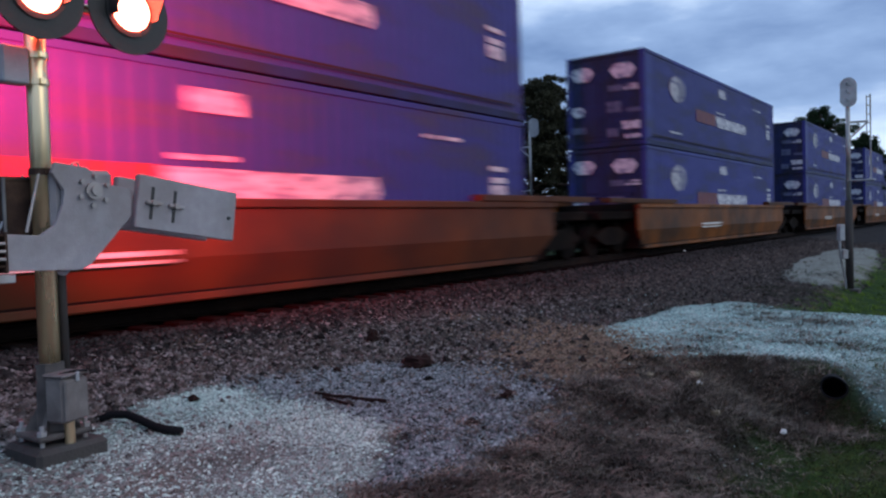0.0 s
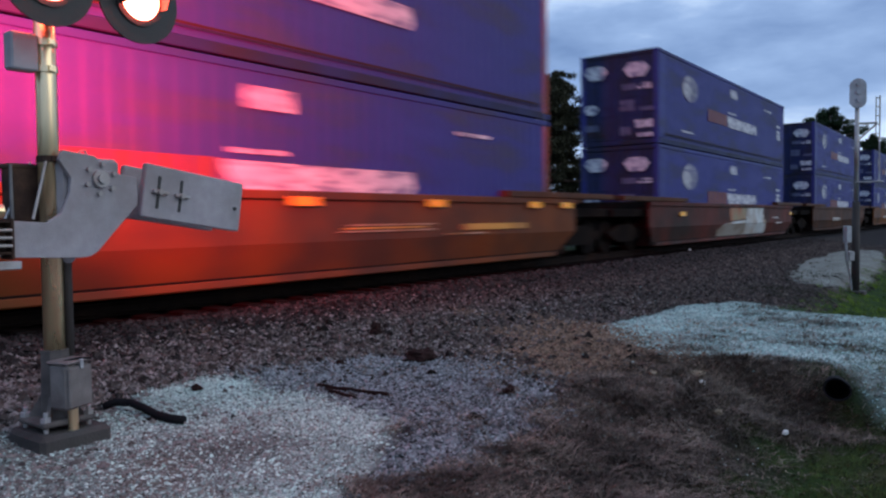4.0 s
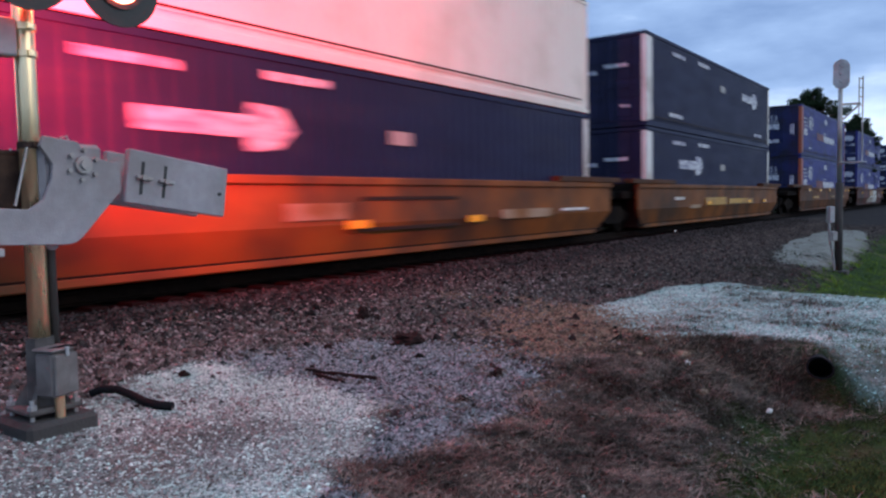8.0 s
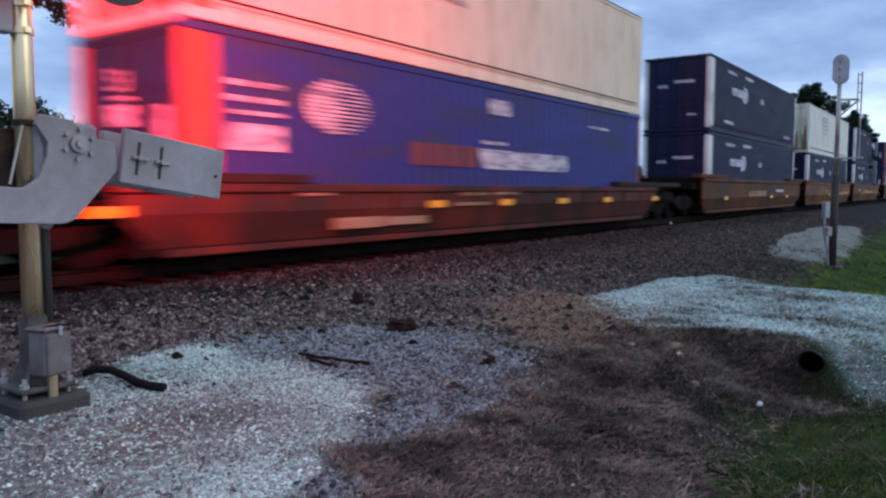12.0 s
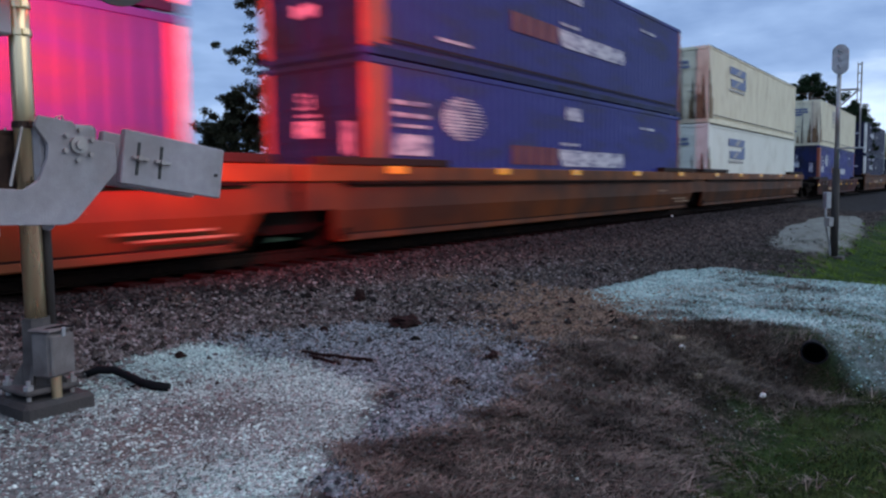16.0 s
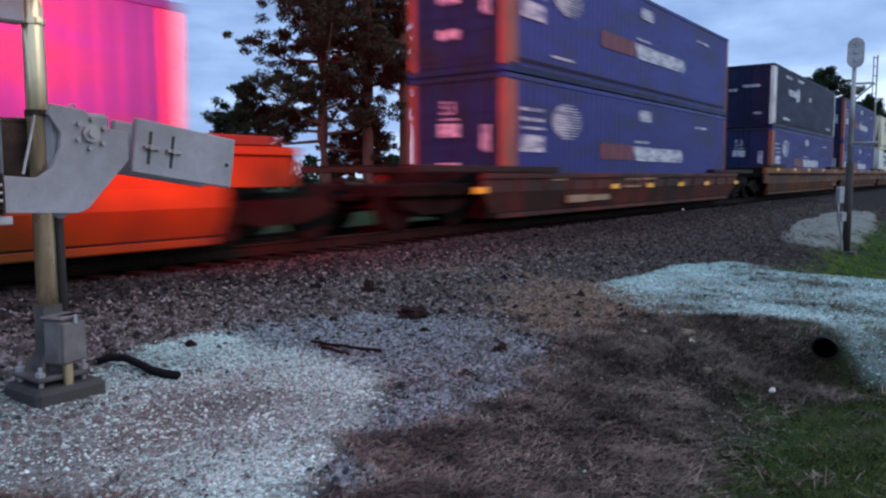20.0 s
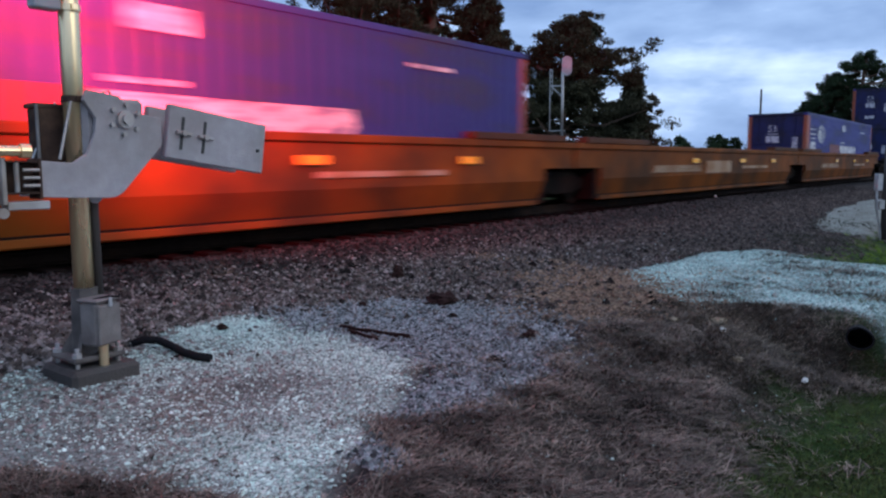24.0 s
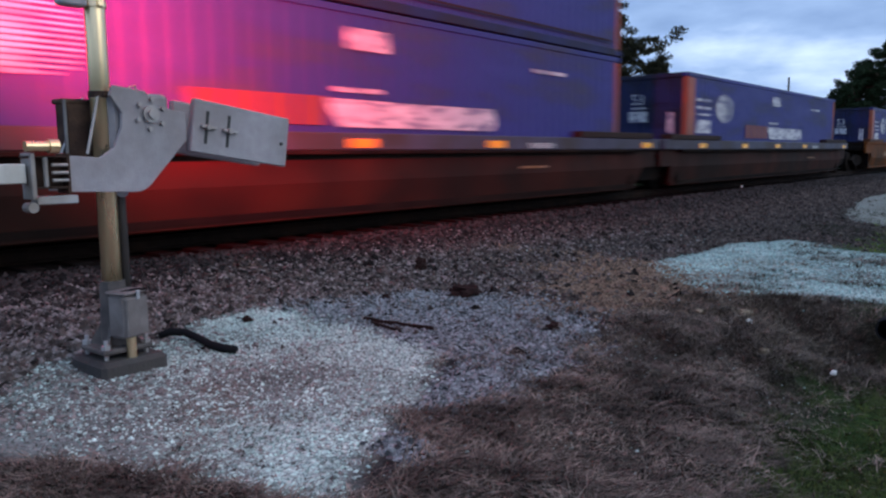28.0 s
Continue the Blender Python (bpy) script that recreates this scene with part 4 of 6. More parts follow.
def blue_marks(orange):
    def marks(c, y):
        disc_marks(c, y, 2.9, 1.98, 0.43, "mark")
        g = Geo().box(7.48, 8.36, y - 0.006, y, 2.26, 2.58)
        part("side_label", g, M["mark"], c)
        part("red_lettering", bars(Geo(), 4.8, 7.02, y, 1.12, 0.42, (1, 1, 1, 1), 0.07), M["red"], c, "row of red letter blocks")
        g = Geo().prism([(7.34, 1.10), (11.12, 1.10), (11.24, 1.22), (11.16, 1.50), (9.27, 1.50), (9.22, 1.46), (9.12, 1.50), (7.07, 1.52), (7.14, 1.34)], y - 0.004, y)
        part("white_lettering", g, M["mark"], c, "white letter panel")
        part("small_lettering", bars(Geo(), 7.2, 8.2, y, 1.62, 0.07, (2, 1, 2), 0.06), M["mark"], c)
        part("small_lettering", bars(Geo(), 12.5, 13.7, y, 2.28, 0.07, (1, 2, 1, 3), 0.05), M["mark"], c)
        part("small_lettering", bars(Geo(), 2.1, 3.2, y, 0.5, 0.06, (3, 2, 2), 0.05), M["mark"], c)
        if orange:
            for z, h in ((2.12, 0.08), (1.9, 0.08), (1.72, 0.06), (1.22, 0.38)):
                part("number_panel", bars(Geo(), 0.66, 1.7, y, z, h, (1,) if h > 0.2 else (2, 1, 3), 0.05), M["mark"], c)
        if orange:
            lettering("length_number", "53", 0.42, M["mark"], c, Matrix.Translation((-0.034, 0.18, 2.18)) @ Euler((radians(90), 0, radians(-90))).to_matrix().to_4x4())
            end_bars(c, [(-0.1, 0.46, 1.55, 1.85), (-0.1, 0.46, 0.78, 0.98), (-0.9, -0.7, 1.2, 1.8), (-0.05, 0.4, 1.92, 1.97)])
        else:
            for z, h in ((1.75, 0.1), (1.5, 0.12), (1.2, 0.26)):
                part("number_panel", bars(Geo(), 14.75, 15.35, y, z, h, (1,)), M["mark"], c)
            for yy, z, ry, rz in ((0.76, 2.32, 0.40, 0.21), (-0.60, 2.30, 0.43, 0.22), (0.92, 1.16, 0.24, 0.15)):
                g = Geo()
                oval(g, yy, z, ry, rz)
                part("end_marking", g, M["mark"], c, "white hexagonal door marking")
            end_bars(c, [(-1.08, -0.72, 1.80, 1.87), (-1.08, -0.62, 1.70, 1.77), (-1.12, -0.55, 0.50, 0.74), (-1.12, -0.62, 0.22, 0.34)])
            end_bars(c, [(-0.58, -0.12, 1.70, 1.88), (-0.52, -0.05, 1.05, 1.38), (-1.14, -0.7, 1.02, 1.14), (0.68, 1.15, 0.48, 0.68), (-0.40, -0.05, 0.30, 0.56)], "dull_mark")
    return marks


def arrow_marks(x, z):
    def marks(c, y):
        g = Geo()
        a = [(x, z - 0.14), (x + 1.7, z - 0.16), (x + 1.75, z - 0.36), (x + 2.3, z - 0.3), (x + 2.62, z - 0.02), (x + 2.35, z + 0.32), (x + 1.8, z + 0.34), (x + 1.75, z + 0.16), (x, z + 0.16)]
        g.prism(a, y - 0.006, y)
        part("emblem", g, M["mark"], c, "white arrow-shaped emblem")
        part("side_label", Geo().box(8.0, 8.6, y - 0.006, y, z - 0.1, z + 0.14), M["logo_grey"], c)
        for xx, zz in ((2.4, 2.45), (2.1, 0.42), (13.3, 0.42), (5.2, 2.5)):
            part("small_lettering", bars(Geo(), xx, xx + 1.3, y, zz, 0.13, (2, 3, 2), 0.05), M["mark"], c)
        end_bars(c, [(-0.7, 0.1, 1.86, 1.97), (0.35, 0.7, 1.7, 1.82), (-0.8, -0.45, 0.6, 0.68)], "mark")
    return marks


def block_marks(x, mt, z=2.0, end_mark=True):
    def marks(c, y):
        if mt == "logo_blue":
            # two dark bands with paler strokes between, and a small line beneath
            part("emblem_band", Geo().prism([(x, z + 0.14), (x + 2.5, z + 0.14), (x + 2.6, z + 0.44), (x + 0.1, z + 0.44)], y - 0.006, y), M[mt], c, "dark blue emblem band")
            part("emblem_band", Geo().prism([(x + 0.3, z - 0.38), (x + 2.6, z - 0.38), (x + 2.6, z - 0.06), (x + 0.2, z - 0.06)], y - 0.006, y), M[mt], c, "dark blue emblem band")
            part("emblem_stroke", Geo().prism([(x + 2.1, z - 0.06), (x + 2.6, z - 0.06), (x + 2.6, z + 0.14), (x + 2.3, z + 0.14)], y - 0.006, y), M[mt], c)
            part("emblem_stroke", Geo().prism([(x + 0.9, z + 0.17), (x + 1.5, z + 0.17), (x + 2.0, z + 0.40), (x + 1.5, z + 0.40)], y - 0.009, y - 0.004), M["logo_grey"], c)
            part("emblem_stroke", Geo().prism([(x + 0.7, z - 0.34), (x + 1.1, z - 0.34), (x + 1.7, z - 0.10), (x + 1.3, z - 0.10)], y - 0.009, y - 0.004), M["logo_grey"], c)
            part("small_lettering", bars(Geo(), x, x + 2.4, y, z - 0.56, 0.10, (3, 2, 4, 3, 3), 0.06), M["logo_grey"], c)
        else:
            for k, h in ((0.30, 0.14), (0.08, 0.17), (-0.16, 0.16), (-0.38, 0.12)):
                part("lettering_block", bars(Geo(), x + 0.1 * (k < 0), x + 2.3, y, z + k, h, (2, 3, 2) if k > 0 else (3, 2, 3), 0.04), M[mt], c, "row of faded lettering blocks")
            part("small_lettering", bars(Geo(), x, x + 2.1, y, z - 0.62, 0.07, (3, 2, 4), 0.05), M[mt], c)
        if end_mark:
            end_bars(c, [(-0.5, 0.46, 2.26, 2.38), (-0.55, 0.40, 2.10, 2.2), (-0.2, 0.46, 1.94, 2.04), (0.1, 0.5, 0.9, 0.97)], "logo_blue")
        # rust run down from the door gear and the near post
        rng = random.Random(len(mt) * 7)
        for k in range(16):
            yy = -1.22 + 0.95 * rng.random() ** 1.5 if k < 11 else rng.uniform(-0.2, 1.0)
            hh = (1.75 if k < 11 else 0.7) * rng.uniform(0.35, 1.0)
            w = rng.uniform(0.05, 0.17)
            part("rust_streak", Geo().prism([(yy, 0.17), (yy + w, 0.17), (yy + 0.8 * w, 0.17 + 0.6 * hh), (yy + 0.55 * w, 0.17 + hh), (yy + 0.3 * w, 0.17 + 0.7 * hh)], 0.0, 0.02 + 0.0006 * k, pose(0.0135, 0, 0, 0, 0, 90)), M["rust_dark" if k % 3 == 0 else "rust"], c)
        part("roof_edge", Geo().box(0.14, CL - 0.14, y - 0.004, y + 0.002, CH - 0.035, CH - 0.008), M["deck"], c, "thin dark roof edge")
        for x0, x1, h in () if mt == "logo_faint" else ((-0.004, 0.16, 1.9), (0.16, 0.34, 1.35), (0.34, 0.50, 0.85)):
            part("rust_patch", Geo().prism([(x0, 0.16), (x1, 0.16), (x1, 0.16 + 0.7 * h), (x0 + 0.1, 0.16 + h), (x0, 0.16 + 0.9 * h)], y - 0.006, y + 0.002), M["rust_dark" if x0 < 0.1 else "rust"], c, "dark rusty corner patch")
    return marks


M["rust_dark"] = mat("rust_dark", (0.05, 0.035, 0.024), (0.09, 0.06, 0.035), 0.85, spec=0.2, scale=5, dirt=(0.3, 0.24, 0.15), dirt_amount=0.25, dirt_scale=2.5)
M["rust"] = mat("rust_streaks", (0.13, 0.075, 0.04), (0.26, 0.17, 0.09), 0.8, scale=6, bump=0.2)

MODEL = {
    "B": container("shipping_container", "blue", "blue_shade", "blue", "blue corrugated container with white stripes emblem and white door ovals", blue_marks(False)),
    "O": container("shipping_container", "blue", "blue_shade", "orange", "blue corrugated container with orange corner posts and white lettering", blue_marks(True)),
    "N": container("shipping_container", "navy", "navy", "white", "dark navy container with white corner posts and arrow emblem", arrow_marks(3.1, 1.8)),
    "M": container("shipping_container", "navy", "navy", "white", "dark navy container with arrow emblem near its front", arrow_marks(11.2, 1.95)),
    "C": container("shipping_container", "cream", "cream", "cream", "cream container with faded grey lettering and rusty doors", block_marks(4.5, "logo_grey")),
    "D": container("shipping_container", "offwhite", "cream", "offwhite", "cool off-white container with faint faded lettering and rusty doors", block_marks(4.5, "logo_faint")),
    "V": container("shipping_container", "offwhite", "offwhite", "offwhite", "off-white container with blue emblem bands", block_marks(2.8, "logo_blue")),
    "W": container("shipping_container", "cream", "cream", "cream", "off-white container with blue lettering blocks", block_marks(2.8, "logo_blue")),
}


def well_car(kind, paint, pitch, front_truck, rear_truck, joined):
    """One well unit; x from its middle, z from the rail top. Kinds: tall sides, low sides, ledged sides."""
    label = {"tall": "rusty tan well car with tall plain side sills", "low": "dark oxide-red well car with yellow reflectors",
             "ledge": "grimy brown well car with a ledge along its side"}[kind]
    car = thing("well_car", None, label, "railway car", "well cars of the train")
    top, bot = {"tall": (1.44, 0.11), "low": (1.08, 0.12), "ledge": (1.34, 0.12)}[kind]
    half = pitch / 2
    recess = 0.06 if paint == "shaded_brown" else 0.0
    for s in (-1, 1):
        far, near = 1.44 - recess, 1.36 - recess
        y0, y1 = (s * far, s * near) if s < 0 else (s * near, s * far)
        xj = half - 0.05 if joined else 9.15
        xe, ze = (9.15, bot + 0.56) if not joined else (xj, bot + 0.5)
        xb = 8.45 if not joined else half - 1.35 if kind == "tall" else half - 0.95
        # over a shared truck the sill runs on above an opening
        xf, zo = (xe, ze) if not joined else (half - 0.72, ze + 0.02) if kind == "ledge" else (half - 1.3, bot + 0.76)
        g = Geo().prism([(-xe, top - 0.1), (-xe, zo), (xe, zo), (xe, top - 0.1)], y0, y1)
        sill = part("side_sill", g, M[paint], car)
        if zo > ze:
            part("lower_web", Geo().prism([(-xf, zo), (-xf, ze), (xf, ze), (xf, zo)], y0, y1), M[paint], sill)
        # the lower flange leans in under the sill
        tuck = -s * (0.17 - recess / 2)
        vs = [(-xf, y0, ze), (xf, y0, ze), (xf, y1, ze), (-xf, y1, ze), (-xb, y0 + tuck, bot), (xb, y0 + tuck, bot), (xb, y1 + tuck, bot), (-xb, y1 + tuck, bot)]
        part("sill_flange", Geo().add(vs, [(0, 1, 5, 4), (2, 3, 7, 6), (4, 5, 6, 7), (1, 2, 6, 5), (3, 0, 4, 7), (3, 2, 1, 0)]), M[paint], sill)
        yo = (s * 1.50, s * 1.34) if s < 0 else (s * 1.34, s * 1.50)
        part("top_chord", Geo().box(-xj - 0.03, xj + 0.03, *yo, top - (0.26 if kind == "ledge" else 0.13), top, 0.015), M[{"brown": "tan", "shaded_brown": "slate"}[paint] if kind == "ledge" else paint], sill)
        part("bottom_chord", Geo().box(-xb + 0.05, xb - 0.05, yo[0] - s * (0.16 + recess / 2), yo[1] - s * (0.16 + recess / 2), bot - 0.02, bot + 0.1, 0.02), M[paint], sill)
        if kind == "ledge":
            part("ledge", Geo().box(-8.9, 8.9, *((s * 1.53, s * 1.34) if s < 0 else (s * 1.34, s * 1.53)), top - 0.32, top - 0.26, 0.01), M["shaded_grime"], sill)
        if kind == "low":
            first = part("stiffener", Geo().box(-0.035, 0.035, *((s * (far + 0.035), s * (far - 0.01)) if s < 0 else (s * (far - 0.01), s * (far + 0.035))), ze - 0.02, top - 0.12), M[paint], sill)
            first.location.x = -7.8
            for k in range(1, 13):
                more = new("stiffener", first.data)
                more.parent, more.location = sill, (-7.8 + 1.3 * k, 0, 0)
        for e in (-1, 1):
            part("walkway", Geo().box(*sorted((e * 6.0, e * (half - 0.45))), *((s * 1.52, s * 1.20) if s < 0 else (s * 1.20, s * 1.52)), top + 0.006, top + 0.14, 0.012), M["umber" if kind == "tall" else "deck"], car)
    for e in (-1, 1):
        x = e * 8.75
        part("bulkhead", Geo().box(x - 0.1, x + 0.1, -1.34, 1.34, bot, top + 0.02, 0.02), M["shaded_grime"], car)
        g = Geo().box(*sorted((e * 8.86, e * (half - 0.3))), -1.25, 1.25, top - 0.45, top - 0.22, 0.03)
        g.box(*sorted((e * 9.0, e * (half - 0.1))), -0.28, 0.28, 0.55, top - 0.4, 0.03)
        part("end_platform", g, M["shaded_grime"], car)
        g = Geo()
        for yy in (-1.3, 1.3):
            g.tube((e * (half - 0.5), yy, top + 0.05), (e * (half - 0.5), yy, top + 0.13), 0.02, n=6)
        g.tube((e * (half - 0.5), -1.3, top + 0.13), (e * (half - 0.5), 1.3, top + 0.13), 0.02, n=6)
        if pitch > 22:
            part("end_rail", g, M["shaded_grime"], car)
            part("coupler", Geo().box(*sorted((e * (half - 0.12), e * (half + 0.02))), -0.14, 0.14, 0.72, 0.98, 0.03), M["shaded_grime"], car)
    part("well_floor", Geo().box(-8.6, 8.6, -1.33, 1.33, bot + 0.03, bot + 0.12), M["shaded_grime"], car)
    for flag, x in ((front_truck, half - 1.55 if pitch > 22 else half - 0.05), (rear_truck, -(half - 1.55) if pitch > 22 else -(half - 0.05))):
        if flag:
            make_truck(car, x)
    return car


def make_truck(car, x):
    tr = part("truck", Geo().box(x - 0.25, x + 0.25, -1.0, 1.0, 0.45, 0.66, 0.03), M["shaded_grime"], car, "grimy two-axle truck")
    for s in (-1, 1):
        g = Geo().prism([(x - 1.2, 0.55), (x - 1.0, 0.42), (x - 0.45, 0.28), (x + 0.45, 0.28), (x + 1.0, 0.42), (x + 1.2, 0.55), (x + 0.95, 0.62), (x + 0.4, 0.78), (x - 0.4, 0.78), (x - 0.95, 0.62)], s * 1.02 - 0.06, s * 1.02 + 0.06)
        part("side_frame", g, M["shaded_grime"], tr)
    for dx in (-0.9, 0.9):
        part("axle", Geo().tube((x + dx, -1.1, 0.46), (x + dx, 1.1, 0.46), 0.08, n=10), M["shaded_grime"], tr)
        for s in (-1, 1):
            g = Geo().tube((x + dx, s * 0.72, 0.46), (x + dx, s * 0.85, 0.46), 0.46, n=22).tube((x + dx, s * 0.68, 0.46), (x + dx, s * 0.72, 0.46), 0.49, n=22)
            part("wheel", g, M["shaded_grime"], tr)


def reflectors(car, xs, z, y=-1.512):
    for x in xs:
        part("reflector", Geo().box(x - 0.27, x + 0.27, y - 0.008, y, z, z + 0.13), M["reflector"], car, "yellow reflector strip")


def plates(car, spec):
    """Flat painted panels on the near sill: x0, x1, z0, z1, material."""
    for x0, x1, z0, z1, mt in spec:
        part("painted_panel", Geo().box(x0, x1, -1.475, -1.441, z0, z1), M[mt], car)


def sprayed(car, outline, mt, z_fold=0.67, z_bot=0.11):
    """A sprayed patch on the near sill, in x and z; what lies under the fold leans in with the flange."""
    vs = [(x, -1.447 + 0.17 * max(0.0, z_fold - z) / (z_fold - z_bot), z) for x, z in outline]
    n = len(vs)
    vs += [(x, y + 0.02, z) for x, y, z in vs]
    part("painted_panel", Geo().add(vs, [tuple(range(n)), tuple(range(2 * n - 1, n - 1, -1))] + [(i, n + i, n + (i + 1) % n, (i + 1) % n) for i in range(n)]), M[mt], car)


M["graffiti_white"] = mat("graffiti_white", (0.62, 0.66, 0.66), (0.42, 0.46, 0.46), 0.6, scale=3, dirt=(0.3, 0.2, 0.12), dirt_amount=0.3)
M["graffiti_grey"] = mat("graffiti_grey", (0.27, 0.25, 0.21), (0.36, 0.33, 0.29), 0.6, scale=3, dirt=(0.16, 0.11, 0.07), dirt_amount=0.4, dirt_scale=1.5, stretch=(0.4, 1, 1.5))
M["graffiti_tan"] = mat("graffiti_tan", (0.30, 0.20, 0.12), (0.40, 0.30, 0.20), 0.6, scale=3, dirt=(0.2, 0.085, 0.02), dirt_amount=0.45, dirt_scale=1.5)
M["graffiti_yellow"] = mat("graffiti_yellow", (0.56, 0.33, 0.05), (0.38, 0.20, 0.03), 0.5, scale=2.2, dirt=(0.2, 0.085, 0.02), dirt_amount=0.3, dirt_scale=1.8)
M["graffiti_green"] = mat("graffiti_green", (0.22, 0.22, 0.11), (0.36, 0.30, 0.2), 0.6, scale=2.5, dirt=(0.35, 0.12, 0.05), dirt_amount=0.4)

# front of the load at 0 s, upper and lower container, kind and paint of the car, room to the next, trucks in front and behind
TRAIN = [
    (85.3, "B", "B", "tall", "tan", 23.4, 1, 1), (61.8, "B", "B", "tall", "tan", 23.4, 1, 1), (38.2, "B", "B", "tall", "tan", 23.4, 1, 1),
    (14.7, "B", "B", "tall", "umber", 23.3, 1, 1), (-8.8, "B", "B", "tall", "oxide", 23.2, 1, 1), (-31.9, "O", "O", "tall", "brown", 23.4, 1, 1),
    (-56.0, "M", "N", "tall", "tan", 20.3, 1, 1), (-76.35, "D", "N", "tall", "tan", 20.3, 0, 1), (-96.65, "N", "N", "tall", "brown", 20.3, 0, 1),
    (-119.9, "C", "O", "low", "oxide", 23.4, 1, 1),
    (-144.1, "W", "V", "ledge", "brown", 19.7, 1, 1), (-163.65, "O", "O", "ledge", "brown", 19.7, 0, 1), (-183.45, "N", "O", "ledge", "brown", 19.7, 0, 1),
    (-207.0, "O", "O", "low", "oxide", 23.6, 1, 1),
    (-231.1, "", "O", "tall", "rust_tan", 19.9, 1, 1), (-251.0, "", "", "tall", "rust_tan", 19.9, 0, 1), (-270.95, "", "O", "tall", "rust_tan", 19.9, 0, 1),
    (-295.0, "", "O", "ledge", "shaded_brown", 20.0, 1, 1), (-315.25, "O", "O", "ledge", "shaded_brown", 20.0, 0, 1),
]
ROLLING = []


def make_train():
    used = set()
    for lead, up, low, kind, paint, pitch, ft, rt in TRAIN:
        mid = lead - CL / 2
        car = well_car(kind, paint, pitch, ft, rt, kind == "ledge" or (pitch < 20.1))
        if kind == "low":
            reflectors(car, (-9.35, -2.75, -0.2, 2.5, 5.2, 8.9), 0.66)
            plates(car, [(-5.5, -4.2, 0.36, 0.54, "graffiti_tan"), (-4.15, -3.0, 0.38, 0.52, "graffiti_tan"), (-2.1, -0.85, 0.68, 0.74, "graffiti_tan"), (-1.95, -0.85, 0.88, 0.94, "graffiti_tan"), (-0.65, 0.42, 0.89, 0.95, "graffiti_tan"), (-6.2, -5.5, 0.90, 0.94, "graffiti_tan")])
        elif kind == "ledge" and paint == "brown":
            reflectors(car, (-7.6, -4.0, -0.45, 3.72, 7.7), 1.21)
            plates(car, [(6.9, 8.3, 0.44, 0.47, "graffiti_tan"), (7.2, 8.6, 0.34, 0.37, "graffiti_tan"), (5.6, 6.4, 0.72, 0.75, "graffiti_tan")])
        elif kind == "ledge":
            reflectors(car, (-7.4, -3.9, -0.5, 2.9, 9.2), 1.12)
            for z in (1.12, 1.155, 1.19):
                part("painted_line", Geo().box(4.0, 4.9, -1.506, -1.499, z, z + 0.018), M["graffiti_white"], car)
            part("painted_line", Geo().box(3.9, 4.8, -1.386, -1.379, 0.72, 0.76), M["graffiti_tan"], car)
        elif lead < -225:
            reflectors(car, (-2.5, 2.05, 5.85), 0.98)
            for k in range(4):
                plates(car, [(-5.7 + 0.04 * k, -1.9 - 0.05 * (k % 2), 0.72 + 0.05 * k, 0.755 + 0.05 * k, "graffiti_tan")])
            plates(car, [(2.2, 5.2, 0.78, 0.87, "graffiti_tan")])
            if not low:
                plates(car, [(-1.5, 0.9, 0.66, 1.04, "graffiti_tan")])
        elif lead < -90:
            reflectors(car, (-6.2, 1.8, 5.4), 0.60)
            plates(car, [(-2.4, 0.8, 0.70, 0.95, "graffiti_tan"), (3.2, 4.6, 0.9, 1.0, "white")])
        elif lead < -60:
            reflectors(car, (-1.2, 2.3), 0.60)
            plates(car, [(-2.7, -1.4, 0.76, 1.02, "graffiti_tan"), (-1.0, 1.7, 1.06, 1.12, "deck"), (-1.0, 1.7, 0.54, 0.60, "deck"), (3.4, 5.6, 0.62, 0.82, "graffiti_tan"), (6.2, 7.6, 0.74, 0.80, "white")])
        elif lead < -40:
            reflectors(car, (-2.2, 3.6, 6.4), 0.72)
            plates(car, [(-5.9, -5.0, 0.92, 1.02, "white"), (-2.6, 0.2, 0.70, 0.98, "graffiti_yellow"), (0.6, 4.4, 0.72, 0.92, "graffiti_yellow"), (-4.4, -3.2, 0.62, 0.74, "graffiti_tan")])
        elif lead < -20:
            reflectors(car, (-6.6, -3.1, 0.28, 3.52, 7.11, 8.59), 1.22)
            for k in range(3):
                plates(car, [(1.1 + 0.1 * k, 3.5 - 0.2 * (k % 2), 0.80 + 0.05 * k, 0.825 + 0.05 * k, "graffiti_yellow" if k == 1 else "graffiti_tan")])
            plates(car, [(-5.2, -3.4, 0.80, 0.92, "graffiti_yellow"), (4.4, 6.8, 0.78, 0.90, "graffiti_yellow"), (3.9, 5.2, 0.70, 0.73, "graffiti_tan")])
        elif lead < 0:
            reflectors(car, (-6.5, 8.6), 1.0)
            sprayed(car, [(1.15, 0.68), (4.25, 0.68), (4.2, 0.78), (3.85, 0.84), (3.95, 0.98), (3.7, 1.06), (3.78, 1.30), (1.2, 1.30)], "graffiti_white")
            sprayed(car, [(0.98, 0.13), (4.2, 0.13), (4.38, 0.3), (4.36, 0.55), (4.25, 0.67), (1.15, 0.67)], "graffiti_white")
            sprayed(car, [(-1.05, 0.80), (0.7, 0.84), (1.1, 0.84), (1.1, 1.30), (-1.04, 1.30), (-1.15, 1.1)], "graffiti_green")
            sprayed(car, [(-1.9, 0.68), (1.1, 0.68), (1.1, 0.81), (-0.4, 0.77)], "graffiti_white")
            sprayed(car, [(-2.35, 0.13), (0.94, 0.13), (1.1, 0.67), (-1.9, 0.67), (-2.6, 0.45)], "graffiti_grey")
